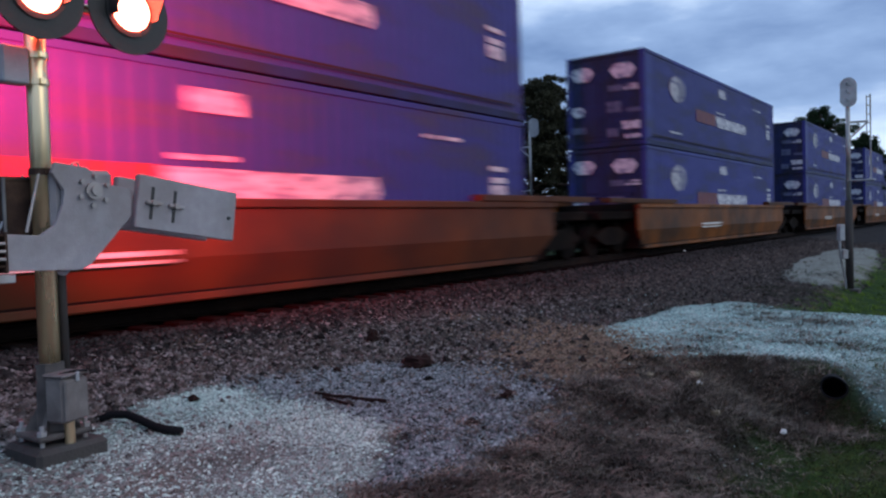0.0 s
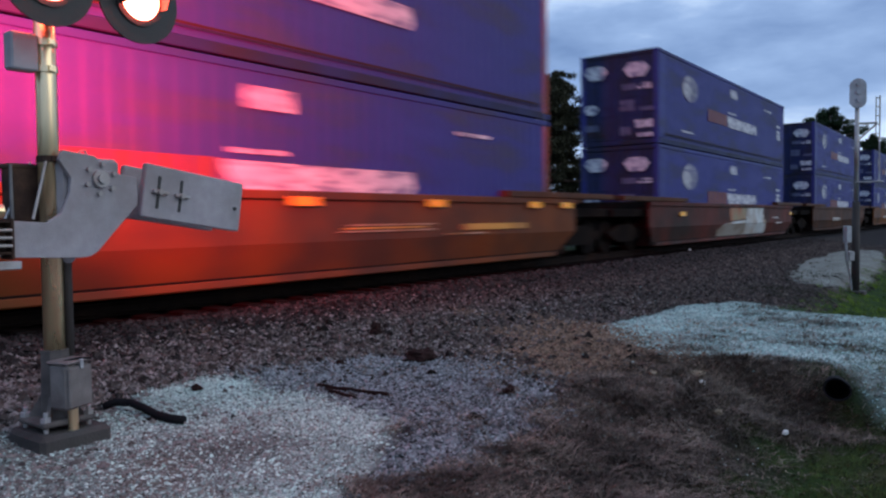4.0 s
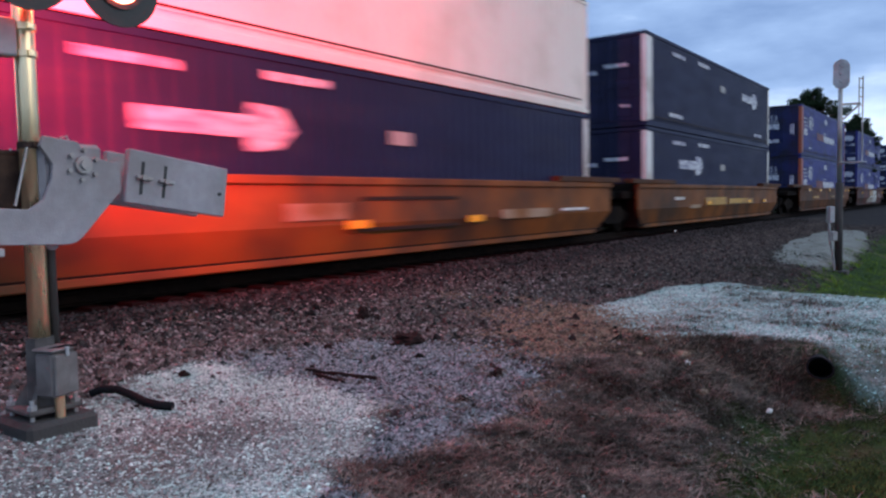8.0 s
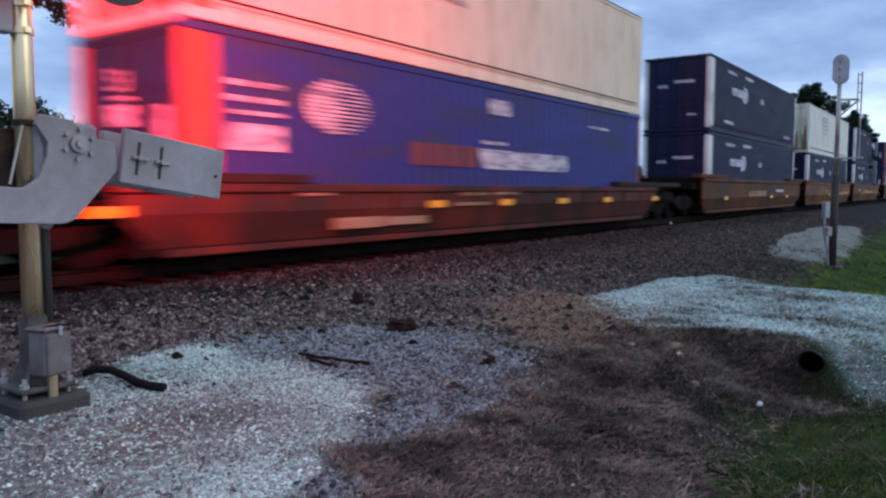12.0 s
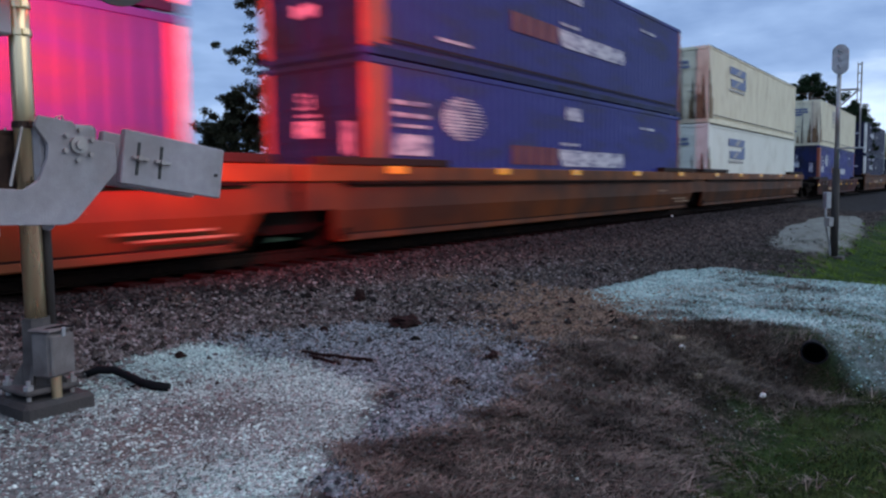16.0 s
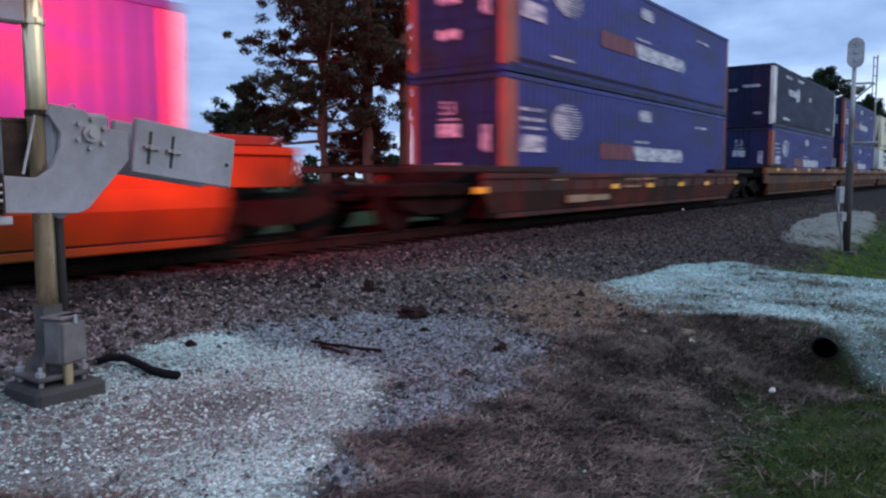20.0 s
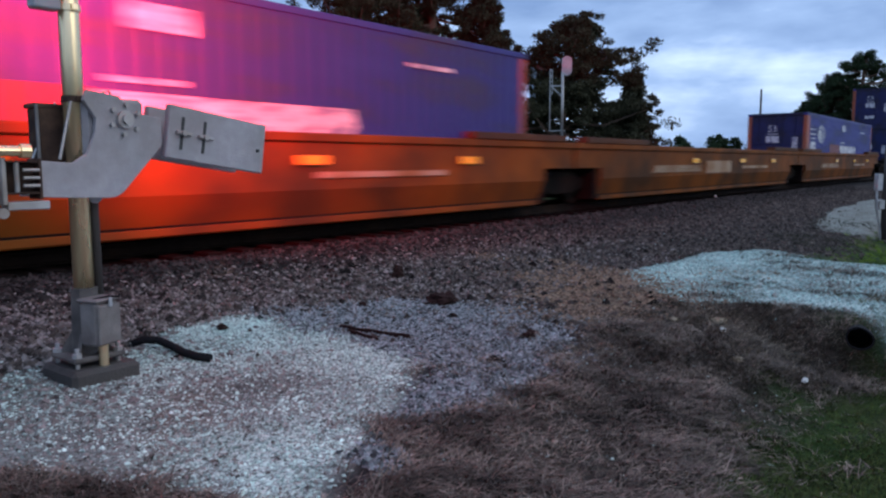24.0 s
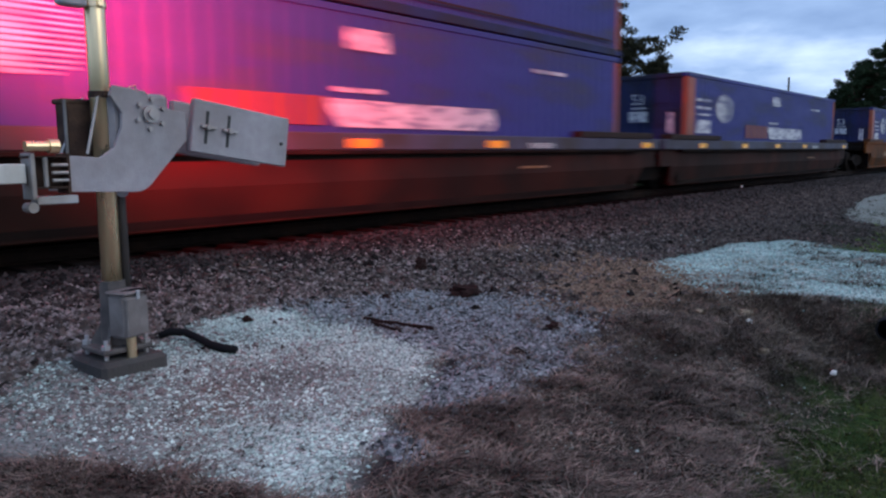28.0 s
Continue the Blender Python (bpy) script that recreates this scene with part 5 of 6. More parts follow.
            plates(car, [(5.4, 6.3, 0.86, 0.90, "white"), (5.9, 7.0, 0.62, 0.66, "white")])
        else:
            plates(car, [(-3.4, -1.0, 0.72, 0.78, "white"), (-3.4, -1.0, 0.62, 0.66, "white")])
        ROLLING.append((car, mid, RAIL))
        for model, z in ((low, 0.86), (up, 3.785)):
            if model:
                c = MODEL[model]
                if model in used:
                    c = copy_thing(c, Matrix())
                used.add(model)
                ROLLING.append((c, lead - CL, z))


make_train()


# ---------------- crossing signal with its gate ----------------
def make_crossing_signal():
    t = thing("crossing_signal", pose(2.54, 5.28, 0), "aluminium crossing signal mast with red flashing lamps on a concrete footing", "crossing signal")
    part("footing", Geo().box(-0.23, 0.26, -0.26, 0.23, -0.35, 0.12, 0.03), M["concrete"], t)
    part("base_plate", Geo().box(-0.18, 0.19, -0.18, 0.18, 0.155, 0.195, 0.012), M["grimy_cast"], t)
    for x in (-0.145, 0.15):
        for y in (-0.145, 0.145):
            part("anchor_bolt", Geo().tube((x, y, 0.1), (x, y, 0.26), 0.016, n=8).tube((x, y, 0.195), (x, y, 0.225), 0.034, n=6), M["galv"], t)
    g = Geo().tube((0, 0, 0.18), (0, 0, 0.66), 0.105, 0.092, n=8)
    for k in range(4):
        a = math.radians(45 + 90 * k)
        g.prism([(0.05, 0.19), (0.19, 0.19), (0.10, 0.34), (0.05, 0.34)], -0.012, 0.012, Matrix.Rotation(a, 4, "Z"))
    part("mast_base", g, M["grimy_cast"], t)
    part("mast", Geo().tube((0, 0, 0.3), (0, 0, 4.3), 0.068, n=28), M["alu"], t, "bare aluminium mast", smooth=True)
    part("conduit", Geo().tube((0.104, 0.0, 0.3), (0.104, 0.0, 1.95), 0.031, n=14), M["mast_brown"], t, smooth=True)
    # junction box at the foot
    jm = pose(0.00, -0.17, 0.27, 0, 0, 18)
    jb = part("junction_box", Geo().box(-0.09, 0.12, -0.08, 0.08, 0, 0.31, 0.02, jm), M["box_paint"], t, "grey junction box with raised door")
    part("box_door", Geo().box(-0.085, 0.115, -0.102, -0.082, 0.012, 0.29, 0.014, jm), M["box_paint"], jb)
    part("box_lid", Geo().box(-0.10, 0.13, -0.10, 0.09, 0.31, 0.333, 0.01, jm), M["box_paint"], jb)
    part("latch", Geo().box(-0.0, 0.03, -0.115, -0.10, 0.275, 0.338, 0.004, jm), M["galv"], jb)
    part("box_hub", Geo().tube((0.02, -0.19, 0.12), (0.02, -0.19, 0.28), 0.033, n=12), M["alu"], jb)
    part("cable", Geo().path([(-0.08, -0.12, 0.55), (-0.04, -0.2, 0.60), (0.05, -0.25, 0.615), (0.13, -0.24, 0.60)], [0.007] * 4, 6), M["black"], jb)
    # lamps on their arm
    part("crossarm", Geo().tube((-0.36, -0.16, 3.11), (0.60, -0.16, 3.11), 0.03, n=12).box(-0.09, 0.09, -0.19, 0.07, 3.03, 3.19, 0.01), M["alu"], t)
    for x in (-0.10, 0.54):
        h = part("signal_head", Geo().tube((x, -0.12, 3.12), (x, -0.3, 3.12), 0.16, 0.185, n=28), M["signal_black"], t, "black flashing-light unit")
        part("background_disc", Geo().tube((x, -0.27, 3.12), (x, -0.285, 3.12), 0.305, n=40), M["signal_black"], h)
        part("lens", Geo().tube((x, -0.29, 3.12), (x, -0.318, 3.12), 0.145, 0.135, n=32), M["lamp"], h, "lit red lens")
        n, vs = 15, []
        for i in range(n):
            a = math.radians(-20 + 220 * i / (n - 1))
            for r in (0.165, 0.158):
                for yy in (-0.285, -0.285 - 0.32 * (0.35 + 0.65 * max(0, math.sin(a)))):
                    vs.append((x + r * math.cos(a), yy, 3.12 + r * math.sin(a)))
        fs = []
        for i in range(n - 1):
            b, c = 4 * i, 4 * i + 4
            fs += [(b, c, c + 1, b + 1), (b + 2, b + 3, c + 3, c + 2), (b + 1, c + 1, c + 3, b + 3)]
        part("hood", Geo().add(vs, fs), M["signal_black"], h)
        # this lens is added, out of view, to go with the fill spots
        part("added_rear_lens", Geo().tube((x, -0.13, 3.12), (x, -0.09, 3.12), 0.15, 0.14, n=28), M["lamp"], h, "added glowing red rear lens, out of view")
    part("side_box", Geo().box(-0.245, -0.07, -0.06, 0.06, 2.55, 2.80, 0.012), M["signal_back"], t, "small grey box strapped to the mast")
    for z in (1.97, 2.58, 2.76):
        part("clamp", Geo().tube((0, 0, z - 0.022), (0, 0, z + 0.022), 0.079, n=20).box(-0.02, 0.02, -0.1, 0.1, z - 0.018, z + 0.018), M["gear_brown" if z < 2 else "alu"], t)
    return t


def arc(cx, cz, r, a0, a1, n):
    return [(cx + r * math.cos(radians(a0 + (a1 - a0) * i / n)), cz + r * math.sin(radians(a0 + (a1 - a0) * i / n))) for i in range(n + 1)]


def make_gate():
    """The gate: a hooked arm on its pivot, counterweights to one side, the lowered boom to the other."""
    g0 = thing("crossing_gate", pose(2.50, 5.29, 0), "grey cast gate mechanism with counterweights and a lowered boom", "crossing gate")
    y0 = -0.15
    hook = [(0.60, 1.86), (0.36, 1.90), (0.29, 2.00), (0.06, 2.03), (0.03, 1.96), (0.11, 1.84), (0.10, 1.74), (0.04, 1.60), (-0.06, 1.535), (-0.28, 1.55), (-0.28, 1.31), (0.16, 1.29)]
    hook += arc(0.18, 1.46, 0.17, -80, -38, 4) + [(0.60, 1.66)]
    a = part("gate_arm_casting", Geo().prism(hook, y0 - 0.02, y0 + 0.02), M["cast"], g0, "pale hooked casting", bevel=0.006)
    part("gate_arm_casting", Geo().prism([(x, z) for x, z in hook], 0.13, 0.17), M["cast"], g0, bevel=0.006)
    piv = (0.315, 1.84)
    part("pivot_shaft", Geo().tube((piv[0], y0 - 0.075, piv[1]), (piv[0], 0.2, piv[1]), 0.033, n=16).tube((piv[0], y0 - 0.05, piv[1]), (piv[0], y0 - 0.02, piv[1]), 0.06, n=20), M["galv"], g0)
    for k in range(6):
        an = 2 * math.pi * k / 6 + 0.4
        p = (piv[0] + 0.105 * math.cos(an), piv[1] + 0.105 * math.sin(an))
        part("pivot_bolt", Geo().tube((p[0], y0 - 0.05, p[1]), (p[0], y0 - 0.015, p[1]), 0.017, n=6), M["galv"], a)
    part("gear_housing", Geo().box(0.05, 0.50, -0.12, 0.12, 1.56, 1.99, 0.03).tube((0.14, -0.05, 1.3), (0.14, 0.05, 1.3), 0.05, n=10), M["cast"], g0, "grey gear case behind the casting")
    part("mechanism_case", Geo().box(-0.175, 0.17, 0.075, 0.23, 1.52, 1.93, 0.02).box(-0.19, 0.185, 0.068, 0.24, 1.905, 1.94, 0.008), M["gear_brown"], g0, "dark brown gear case behind the mast")
    part("case_frame", Geo().box(-0.185, -0.165, 0.06, 0.08, 1.52, 1.93, 0.004), M["dull_steel"], g0)
    part("case_frame", Geo().box(0.155, 0.175, 0.06, 0.08, 1.52, 1.93, 0.004), M["dull_steel"], g0)
    part("lift_eye", Geo().path([(0.20, -0.1, 1.98), (0.21, -0.1, 2.03), (0.25, -0.1, 2.04), (0.27, -0.1, 1.98)], [0.008] * 4, 6), M["galv"], g0)
    tilt = Matrix.Translation((0.625, 0, 1.775)) @ Matrix.Rotation(radians(8.5), 4, "Y")
    w = part("counterweight", Geo().box(0.012, 0.90, y0 - 0.045, y0 + 0.02, -0.20, 0.20, 0.008, tilt), M["cast"], g0, "flat grey counterweight plates")
    part("counterweight", Geo().box(0.012, 0.86, 0.1, 0.17, -0.20, 0.20, 0.008, tilt), M["cast"], g0)
    for dx in (0.13, 0.32):
        part("slot", Geo().box(dx - 0.012, dx + 0.012, y0 - 0.049, y0 - 0.044, -0.125, 0.12, 0.0, tilt), M["signal_black"], w)
        part("slot_bolt", Geo().box(dx - 0.055, dx + 0.075, y0 - 0.075, y0 - 0.04, -0.012, 0.012, 0.004, tilt).tube(tilt @ Vector((dx, y0 - 0.09, 0)), tilt @ Vector((dx, y0 - 0.04, 0)), 0.022, n=8), M["galv"], w)
    part("weight_pin", Geo().tube(tilt @ Vector((0.83, y0 - 0.06, -0.02)), tilt @ Vector((0.83, y0 - 0.03, -0.02)), 0.014, n=8), M["signal_black"], w)
    # bracing beside the mast, and the boom's socket
    part("brace", Geo().tube((-0.13, -0.13, 1.56), (-0.02, -0.1, 1.95), 0.010, n=6).tube((-0.2, 0.12, 1.56), (-0.04, 0.08, 1.95), 0.010, n=6), M["galv"], g0)
    part("brace", Geo().tube((0.115, -0.08, 1.5), (0.115, -0.08, 1.97), 0.022, n=8).box(0.08, 0.16, -0.12, -0.04, 1.93, 1.985, 0.008), M["galv"], g0)
    s = part("boom_socket", Geo().box(-0.52, -0.28, y0 - 0.04, y0 + 0.1, 1.335, 1.35, 0.004).box(-0.54, -0.28, y0 - 0.04, y0 + 0.1, 1.535, 1.55, 0.004).box(-0.30, -0.28, y0 - 0.05, y0 + 0.12, 1.30, 1.565, 0.004), M["gear_brown"], g0, "rusty brown steel boom socket")
    part("socket_web", Geo().box(-0.51, -0.30, y0 + 0.03, y0 + 0.06, 1.35, 1.535, 0.004), M["gear_brown"], s)
    for z in (1.39, 1.44, 1.49):
        part("shear_pin", Geo().tube((-0.40, y0 - 0.055, z), (-0.30, y0 - 0.055, z), 0.011, n=8), M["galv"], s)
    part("socket_post", Geo().tube((-0.43, y0 - 0.03, 1.35), (-0.43, y0 - 0.03, 1.54), 0.016, n=10).box(-0.53, -0.50, y0 - 0.06, y0 + 0.1, 1.27, 1.57, 0.006), M["galv"], s)
    part("cable_gland", Geo().tube((-0.56, y0 - 0.07, 1.61), (-0.40, y0 - 0.07, 1.61), 0.033, n=14).tube((-0.42, y0 - 0.07, 1.61), (-0.36, y0 - 0.07, 1.61), 0.046, n=14), M["alu"], s, "bright aluminium cable fitting")
    part("socket_foot", Geo().box(-0.50, -0.24, y0 - 0.05, y0 + 0.06, 1.235, 1.29, 0.006).tube((-0.53, y0 - 0.06, 1.22), (-0.53, y0 + 0.04, 1.22), 0.034, n=10), M["galv"], s)
    part("boom", Geo().box(-6.6, -0.54, y0 - 0.012, y0 + 0.05, 1.375, 1.50, 0.006), M["white"], g0, "white gate boom with red bands")
    for k in range(7):
        part("boom_band", Geo().box(-1.3 - 0.8 * k, -0.9 - 0.8 * k, y0 - 0.016, y0 + 0.054, 1.371, 1.504), M["red"], g0)
    return g0


make_crossing_signal()
make_gate()
# front spots serve the lenses; rear spots are added to redden the train
for lx in (-0.10, 0.54):
    for ly, pw in ((-0.36, 55), (-0.05, 8500)):
        red = new("red_lamp_and_fill", bpy.data.lights.new("red_lamp_and_fill", "SPOT"))
        red.data.energy, red.data.color, red.data.shadow_soft_size = pw, (1.0, 0.02, 0.05), 0.12
        red.data.spot_size, red.data.spot_blend = radians(120), 0.95
        red.matrix_world = look((2.5 + lx, 5.29 + ly, 3.12), (2.5 + lx + (3.0 if ly > -0.2 else 0.4), 5.29 + ly + (3.3 if ly > -0.2 else -2), 4.7 if ly > -0.2 else 1.0))


# ---------------- railway signals ----------------
def block_signal(x, y, lift, label, side=1, aside=(0.0, 0.0)):
    z0 = float(height(np.array([x]), np.array([y]))[0])
    t = thing("railway_signal", pose(x, y, z0), label, "railway signal", "railway signals")
    k = lift
    part("foundation", Geo().box(-0.2, 0.2, -0.2, 0.2, -0.3, 0.06, 0.02), M["concrete"], t)
    part("mast", Geo().tube((0, 0, 0), (0, 0, 2.0), 0.082, 0.078, n=16), M["mast_brown"], t, smooth=True)
    part("upper_mast", Geo().tube((0, 0, 2.0), (0, 0, k - 0.1), 0.050, 0.044, n=16), M["galv"], t, smooth=True)
    n, out = 28, []
    for i in range(n):
        a = 2 * math.pi * i / n
        out.append((0.17 * math.cos(a), k + 0.03 + 0.15 * (1 if math.sin(a) > 0 else -1) + 0.17 * math.sin(a)))
    face = Matrix.Translation((*aside, 0)) @ Matrix.Rotation(radians(118), 4, "Z")
    hd = part("signal_head", Geo().prism(out, 0.03, 0.06, face), M["signal_back"], t, "grey oval signal head")
    for dz in (0.17, 0.0, -0.17):
        part("lamp_unit", Geo().tube(face @ Vector((0, 0.06, k + 0.06 + dz)), face @ Vector((0, 0.09, k + 0.06 + dz)), 0.05, n=14), M["signal_back"], hd)
        part("hood", Geo().tube(face @ Vector((0, 0.03, k + 0.06 + dz)), face @ Vector((0, -0.2, k + 0.06 + dz)), 0.09, n=14, cap=False), M["signal_black"], hd)
    part("case", Geo().box(-0.26, -0.14, -0.09, 0.06, 1.12, 1.48, 0.015, Matrix.Rotation(radians(-50), 4, "Z")), M["galv"], t, "grey relay case on the mast")
    part("conduit", Geo().path([(-0.2, 0.16, 1.12), (-0.18, 0.14, 0.7), (-0.08, 0.08, 0.3), (-0.04, 0.05, 0.0)], [0.025] * 4, 6), M["galv"], t)
    part("case", Geo().box(-0.2, -0.08, -0.1, 0.08, 0.72, 0.92, 0.01, Matrix.Rotation(radians(-50), 4, "Z")), M["galv"], t)
    b = part("bracket", Geo().tube((0, 0, k - 0.62), (side * 0.10, side * -0.38, k - 0.62), 0.025, n=8).tube((0, 0, k - 1.0), (side * 0.10, side * -0.36, k - 0.64), 0.02, n=8), M["galv"], t)
    part("ladder_rail", Geo().tube((side * 0.09, side * -0.35, k - 0.9), (side * 0.09, side * -0.35, k - 0.06), 0.012, n=6), M["galv"], b)
    part("ladder_rail", Geo().tube((side * 0.11, side * -0.42, 2.44), (side * 0.11, side * -0.42, k - 0.04), 0.016, n=6), M["galv"], b)
    for i in range(5):
        z = k - 0.85 + 0.76 * i / 4
        part("ladder_rung", Geo().tube((side * 0.09, side * -0.35, z), (side * 0.11, side * -0.42, z), 0.011, n=5), M["galv"], b)
    part("step", Geo().box(-0.05, 0.2, *((-0.5, 0.02) if side > 0 else (-0.02, 0.5)), 2.42, 2.45, 0.004), M["galv"], t)
    return t


block_signal(18.6, 2.62, 4.32, "grey oval-headed railway signal with ladder on a steel mast")
block_signal(22.7, 12.9, 4.55, "grey oval-headed railway signal behind the track", -1, (0.08, -0.11))


# ---------------- small things on the ground ----------------
def on(x, y):
    return float(height(np.array([x]), np.array([y]))[0])


def hose():
    pts = [(3.09, 5.68), (3.17, 5.65), (3.245, 5.54), (3.27, 5.40), (3.27, 5.22), (3.275, 5.06), (3.32, 4.94)]
    g = Geo().path([(x, y, on(x, y) + 0.035 + (0.0, 0.03, 0.04, 0.02, 0, 0, 0)[i]) for i, (x, y) in enumerate(pts)], [0.028, 0.034, 0.032, 0.032, 0.033, 0.035, 0.034], 12)
    ob = part("rubber_hose", g, M["black"], None, smooth=True)
    tagged(ob, "short black piece of rubber hose on the gravel", "hose")


def stick(name, a, b, w, h, label, cat):
    ax, ay = a
    bx, by = b
    ln, an = math.hypot(bx - ax, by - ay), math.degrees(math.atan2(by - ay, bx - ax))
    g, n, vs = Geo(), 9, []
    for i in range(n):
        u = i / (n - 1)
        x = ax + (bx - ax) * u
        y = ay + (by - ay) * u
        z = on(x, y)
        k = 0.86 + 0.28 * random.random()
        dx, dy = -math.sin(radians(an)), math.cos(radians(an))
        for s, zz in ((-1, -0.01), (1, -0.01), (1, h), (-1, h)):
            vs.append((x + dx * s * w * k / 2, y + dy * s * w * k / 2, z + (zz * k if zz > 0 else zz)))
    fs = [(4 * i + j, 4 * i + (j + 1) % 4, 4 * i + 4 + (j + 1) % 4, 4 * i + 4 + j) for i in range(n - 1) for j in range(4)]
    fs += [(3, 2, 1, 0), (4 * n - 4, 4 * n - 3, 4 * n - 2, 4 * n - 1)]
    tagged(part(name, g.add(vs, fs), M["rotten"]), label, cat)


def lump(name, x, y, r, mt, label, cat, flat=0.6, seed=0):
    bm = bmesh.new()
    bmesh.ops.create_icosphere(bm, subdivisions=3, radius=1)
    for v in bm.verts:
        n = noise.noise(v.co * 1.7 + Vector((seed * 3.1, 0, 0)))
        v.co *= 1 + 0.55 * n + 0.35 * noise.noise(v.co * 4.3 + Vector((0, seed * 2.3, 0)))
        v.co = Vector((v.co.x * r, v.co.y * r * 0.8, v.co.z * r * flat))
    g = Geo().bm(bm, Matrix.Translation((x, y, on(x, y) + r * flat * 0.6 + (0.05 if name == "litter" else 0.02 if mt == "tan_stone" else 0))))
    tagged(part(name, g, M[mt]), label, cat)


def culvert():
    """A short corrugated pipe end, bent out of round, with a pale worn lip."""
    t = thing("culvert_pipe", pose(7.2, 1.142, 0.02, 0, 9, 9), "dark culvert pipe end under the gravel drive", "pipe")
    n, vs, fs, rings = 28, [], [], 16

    def ring(xx, r):
        # the crown is dented on one side
        pts = []
        for i in range(n):
            a = 6.2832 * i / n
            k = r * (1 - 0.16 * max(0.0, math.cos(a - 2.25)) ** 3)
            pts.append((xx, 1.08 * k * math.cos(a), 0.96 * k * math.sin(a)))
        return pts

    for r0 in (0.092, 0.101):
        for q in range(rings):
            vs += ring(-0.05 + 1.3 * q / (rings - 1), r0 + 0.004 * (q % 2))
    for q in range(rings - 1):
        for i in range(n):
            j = (i + 1) % n
            a, b = q * n, (q + rings) * n
            fs += [(a + i, a + j, a + n + j, a + n + i), (b + i, b + n + i, b + n + j, b + j)]
    part("barrel", Geo().add(vs, fs), M["black"], t)
    inner, outer = ring(-0.052, 0.091), ring(-0.052, 0.106)
    back = [(-0.02, b, c) for a, b, c in outer]
    lip = [(i, (i + 1) % n, n + (i + 1) % n, n + i)[::-1] for i in range(n)] + [(n + i, n + (i + 1) % n, 2 * n + (i + 1) % n, 2 * n + i)[::-1] for i in range(n)]
    part("lip", Geo().add(inner + outer + back, lip), M["black"], t)
    # added black disc that paints the darkness inside the bore
    part("dark_bore_disc", Geo().tube((0.5, 0, 0), (0.54, 0, 0), 0.091, n=20), M["black"], t)


hose()
stick("wood_strip", (4.81, 5.06), (4.91, 4.29), 0.028, 0.04, "dark broken strip of old wood on the gravel", "wood")
stick("wood_strip", (4.75, 4.90), (4.68, 4.46), 0.026, 0.035, "small dark splinter of wood on the gravel", "wood")
lump("rotten_wood", 6.42, 5.12, 0.19, "rotten", "dark rotten lump of wood in the ballast", "wood", 0.42, 3)
lump("stone", 6.95, 6.25, 0.075, "rotten", "dark upright stone in the ballast", "stone", 1.3, 5)
lump("stone", 5.55, 3.45, 0.06, "rotten", "dark stone at the edge of the grass", "stone", 0.7, 7)
lump("stone", 6.5, 1.95, 0.045, "tan_stone", "pale tan stone in the dry grass", "stone", 0.5, 9)
lump("stone", 7.1, 2.75, 0.045, "tan_stone", "pale tan stone in the dry grass", "stone", 0.5, 10)
lump("stone", 7.5, 2.45, 0.085, "tan_stone", "flat tan stone beside white litter", "stone", 0.3, 11)
lump("stone", 4.0, 5.75, 0.05, "rotten", "dark stone in the ballast", "stone", 0.7, 12)
lump("stone", 5.6, 5.55, 0.05, "rotten", "dark stone in the ballast", "stone", 0.7, 13)
lump("litter", 7.2, 2.31, 0.04, "litter", "scrap of white litter in the dry grass", "litter", 0.6, 2)
lump("litter", 24.05, 8.1, 0.045, "litter", "scrap of white litter beside the rail", "litter", 0.6, 6)
lump("litter", 6.75, 1.46, 0.032, "litter", "scrap of white litter at the edge of the turf", "litter", 0.6, 4)
culvert()


# ---------------- trees and distance ----------------
def needle_clump(rng, centre, r, n, blade):
    """Small pointed leaves round a centre."""
    d = rng.normal(size=(n, 3))
    d /= np.linalg.norm(d, axis=1)[:, None]
    q = rng.normal(size=(n, 3))
    q *= (rng.random((n, 1)) ** 0.45) / np.linalg.norm(q, axis=1)[:, None]
    p = centre + q * r * np.array([1, 1, 0.62])
    e = rng.normal(size=(n, 3))
    e /= np.linalg.norm(e, axis=1)[:, None]
    f = np.cross(d, e)
    f /= np.linalg.norm(f, axis=1)[:, None] + 1e-9
    s = blade * rng.uniform(0.6, 1.4, (n, 1))
    return np.stack([p - f * s * 0.42, p + f * s * 0.42, p + (d * 0.5 + e) * s], 1)


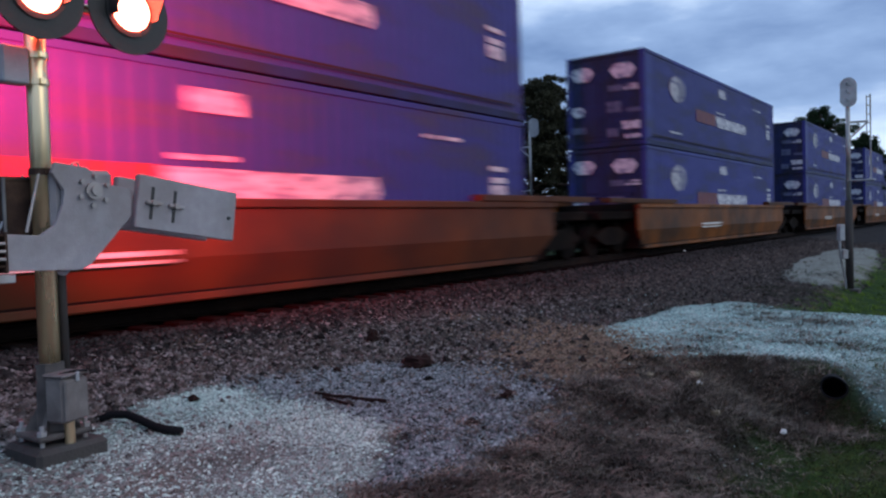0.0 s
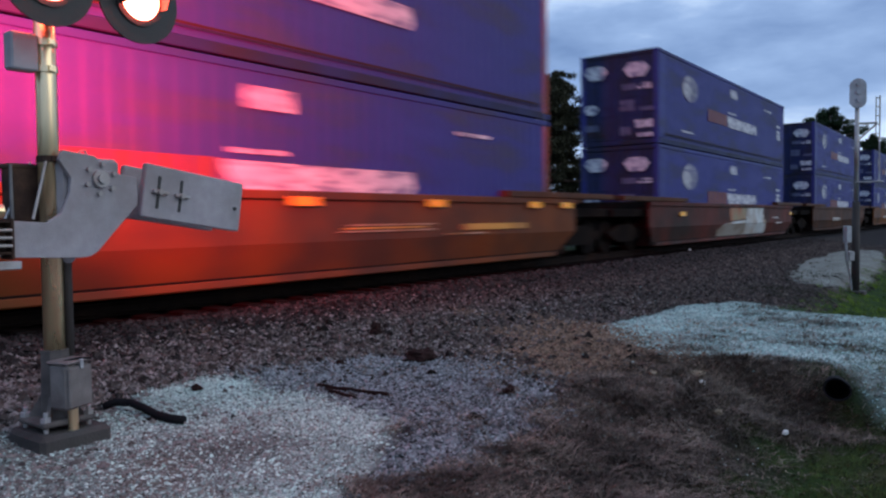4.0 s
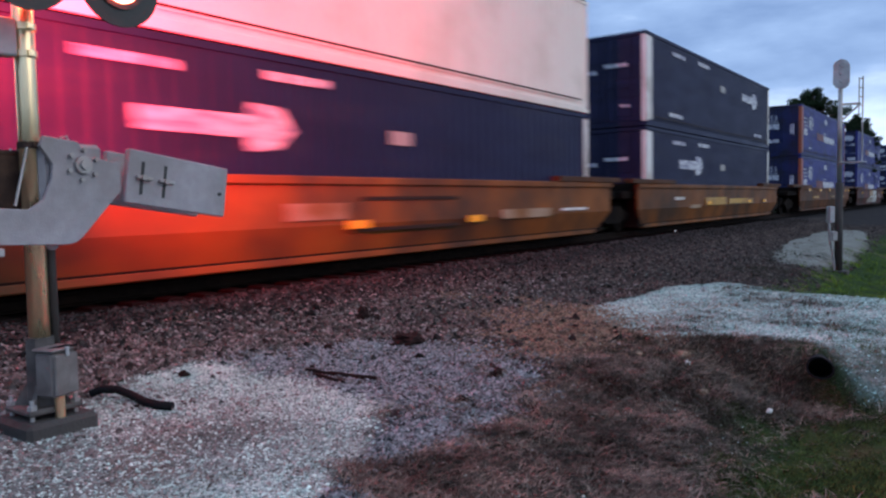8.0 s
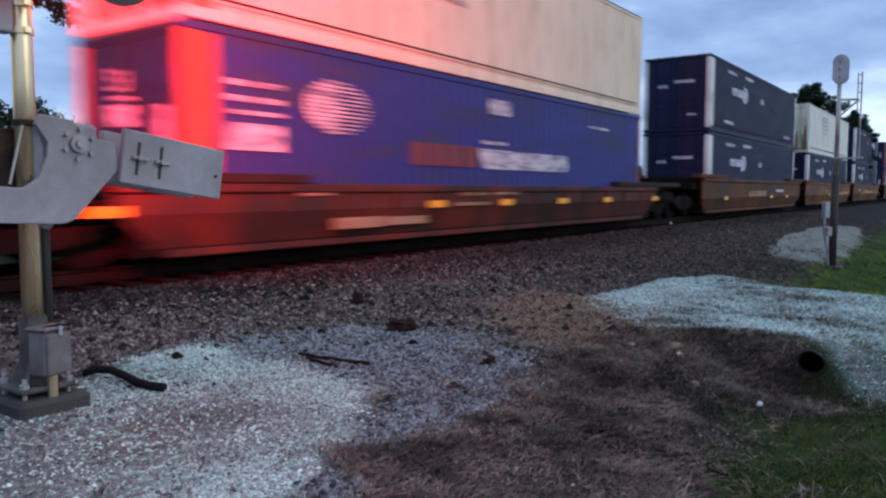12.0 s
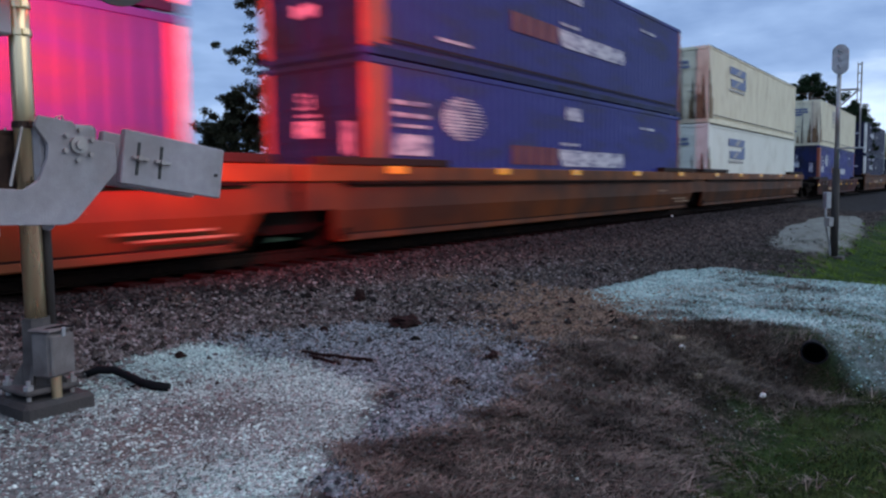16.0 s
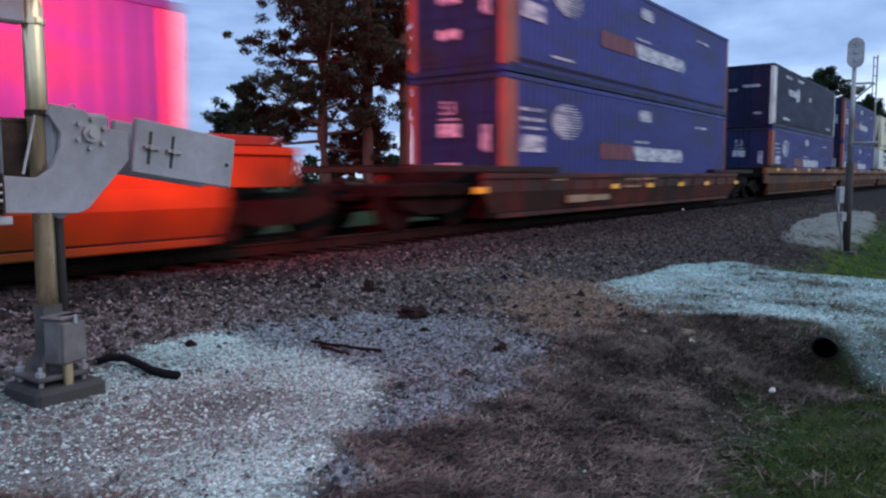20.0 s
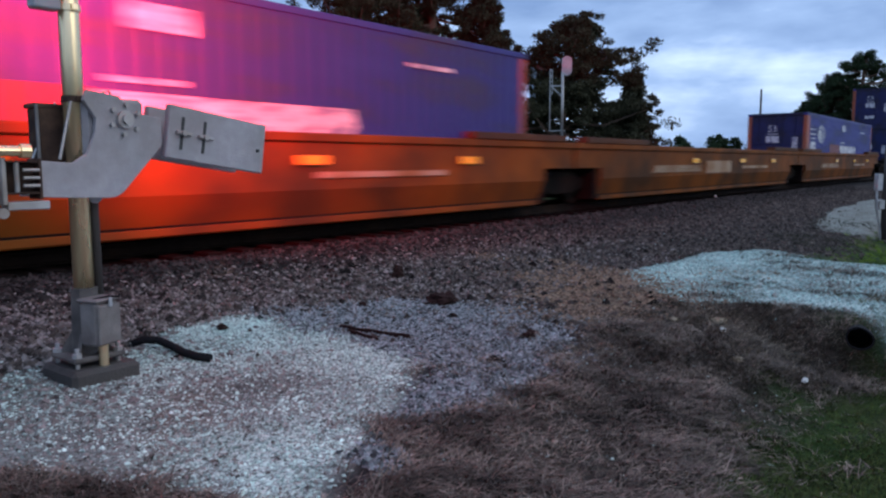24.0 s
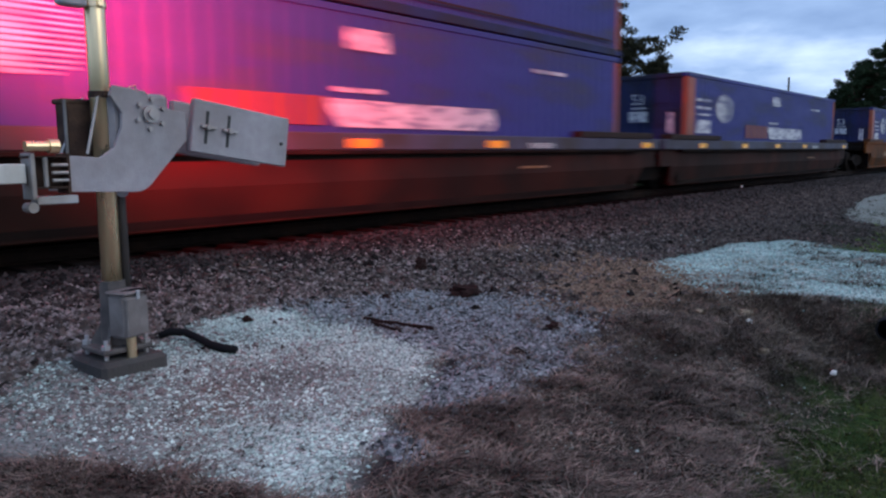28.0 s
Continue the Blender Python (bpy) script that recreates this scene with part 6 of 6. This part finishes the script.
def pine(x, y, h, crown0, spread_m, seed, lean=(0, 0), dense=1.0, trunk=0.3, name="pine_tree", foliage="needles", top_taper=0.45, label="tall pine with bare trunk and dark clumped crown"):
    rng = np.random.default_rng(seed)
    t = thing(name, pose(x, y, -0.15), label, "tree", "trees beyond the track")
    pts = [Vector((lean[0] * (i / 8) ** 1.3 + 0.12 * math.sin(i * 1.7 + seed), lean[1] * (i / 8) + 0.12 * math.cos(i * 1.3 + seed), h * i / 8)) for i in range(9)]
    part("trunk", Geo().path(pts, [trunk * (1 - 0.62 * (i / 8) ** 1.3) + 0.02 for i in range(9)], 10), M["bark"], t, smooth=True)

    def at(z):
        u = min(max(z / h, 0), 1) * 8
        i = min(int(u), 7)
        return pts[i].lerp(pts[i + 1], u - i)

    tris = []
    n = int(30 * dense)
    for i in range(n):
        u = (i + rng.random()) / n
        z = crown0 + (h - crown0) * u
        a = i * 2.4 + rng.normal() * 0.5
        prof = math.sin(math.pi * min(1, 0.22 + 0.78 * u)) ** 0.7
        ln = spread_m * (prof * (1 - top_taper * u) + 0.12) * rng.uniform(0.5, 1.15)
        b0 = at(z)
        b2 = b0 + Vector((math.cos(a) * ln, math.sin(a) * ln, ln * rng.uniform(0.05, 0.45)))
        b1 = b0.lerp(b2, 0.5) + Vector((0, 0, -0.10 * ln))
        part("limb", Geo().path([b0, b1, b2], [0.10, 0.065, 0.02], 5), M["bark"], t)
        # tufts sit in layered pads towards the limb's end
        m = 5 + int(ln * 4.0)
        for k in range(m):
            v = 0.38 + 0.66 * (k + rng.random()) / m
            c = b0.lerp(b2, v) + Vector((rng.normal() * 0.17 * ln, rng.normal() * 0.17 * ln, rng.normal() * 0.24 + 0.10))
            tris.append(needle_clump(rng, np.array(c), rng.uniform(0.22, 0.50) * (0.66 + 0.09 * spread_m), int(100 * min(dense, 1.3)), 0.105))
    tris += [needle_clump(rng, np.array(at(h * (0.99 - 0.018 * k))) + rng.normal(size=3) * (0.10 + 0.07 * k), 0.42, 110, 0.11) for k in range(7)]
    v = np.concatenate(tris).reshape(-1, 3)
    me = bpy.data.meshes.new("crown")
    me.from_pydata(v.tolist(), [], np.arange(len(v)).reshape(-1, 3).tolist())
    me.materials.append(M[foliage])
    ob = new("crown", me)
    ob.parent = t
    return t


pine(14.75, 23.8, 14.0, 6.7, 2.4, 1, lean=(-1.3, 0.4), trunk=0.29, dense=0.9, label="tall leaning pine with a bare trunk")
pine(28.2, 28.4, 15.0, 3.2, 4.5, 2, dense=1.6, trunk=0.30)
pine(29.8, 26.7, 16.0, 6.4, 3.2, 3, dense=1.3, trunk=0.30)
pine(31.0, 25.3, 16.0, 5.4, 2.7, 12, dense=1.05, trunk=0.30)
pine(32.6, 23.2, 10.3, 3.7, 2.0, 4, dense=1.7, trunk=0.2)
pine(34.5, 20.0, 8.8, 1.7, 4.5, 5, lean=(0.5, -0.7), dense=1.8, trunk=0.2, top_taper=0.62)
pine(36.6, 16.7, 5.9, 0.8, 1.7, 14, dense=1.1, trunk=0.13, label="small bushy pine beside the taller one")
pine(26.6, 32.5, 6.4, 1.4, 2.4, 6, dense=1.0, trunk=0.16)
pine(30.8, 27.9, 5.2, 1.2, 2.0, 7, dense=0.9, trunk=0.14)
for i, (tx, ty, hh, sp) in enumerate(((79.5, 13.6, 11.2, 3.5), (80, 16.3, 9.5, 3.2), (79, 18.6, 6.5, 2.2), (81, 9.9, 8.6, 1.8))):
    pine(tx, ty, hh, 1.0, sp, 30 + i, dense=2.0, name="broadleaf_tree", foliage="leaves", top_taper=0.15, label="dense dark broad-crowned tree by the line")


def far_wood(name, a, b, n, hh, seed, label):
    """A distant tree line in one mesh."""
    rng = np.random.default_rng(seed)
    tris = []
    for i in range(n):
        u = (i + rng.random()) / n
        c = np.array([a[0] + (b[0] - a[0]) * u + rng.normal() * 2, a[1] + (b[1] - a[1]) * u + rng.normal() * 2, 0])
        top = hh * rng.uniform(0.8, 1.08)
        for k in range(9):
            z = top * (0.1 + 0.86 * k / 8)
            r = 0.32 * hh * math.sin(0.5 + 2.3 * k / 8) * rng.uniform(0.7, 1.1)
            tris.append(needle_clump(rng, c + np.array([rng.normal() * r * 0.35, rng.normal() * r * 0.35, z]), r * 1.2, 120, 0.36))
    v = np.concatenate(tris).reshape(-1, 3)
    me = bpy.data.meshes.new(name)
    me.from_pydata(v.tolist(), [], np.arange(len(v)).reshape(-1, 3).tolist())
    me.materials.append(M["leaves"])
    tagged(new(name, me), label, "woodland", kind="stuff")


far_wood("tree_line", (12, 100), (45, 88), 90, 11.0, 41, "distant dark tree line beyond the field")
far_wood("tree_line", (112, 36), (122, 31), 10, 5.2, 42, "low distant trees beside the line")
far_wood("tree_line", (60, 92), (118, 44), 30, 5.0, 43, "low distant trees at the horizon")
p = thing("utility_pole", pose(96.2, 27.4, -0.15), "thin dark timber utility pole in the distance", "pole")
part("shaft", Geo().tube((0, 0, 0), (0, 0, 10.4), 0.16, 0.11, n=10), M["timber"], p)


# ---------------- the train rolls ----------------
def motions():
    """The train runs at one even speed along the track."""
    for ob, x, z in ROLLING:
        walk(ob, [(t, pose(x + SPEED * t, TY, z)) for t in (0, 14, 28)])


motions()
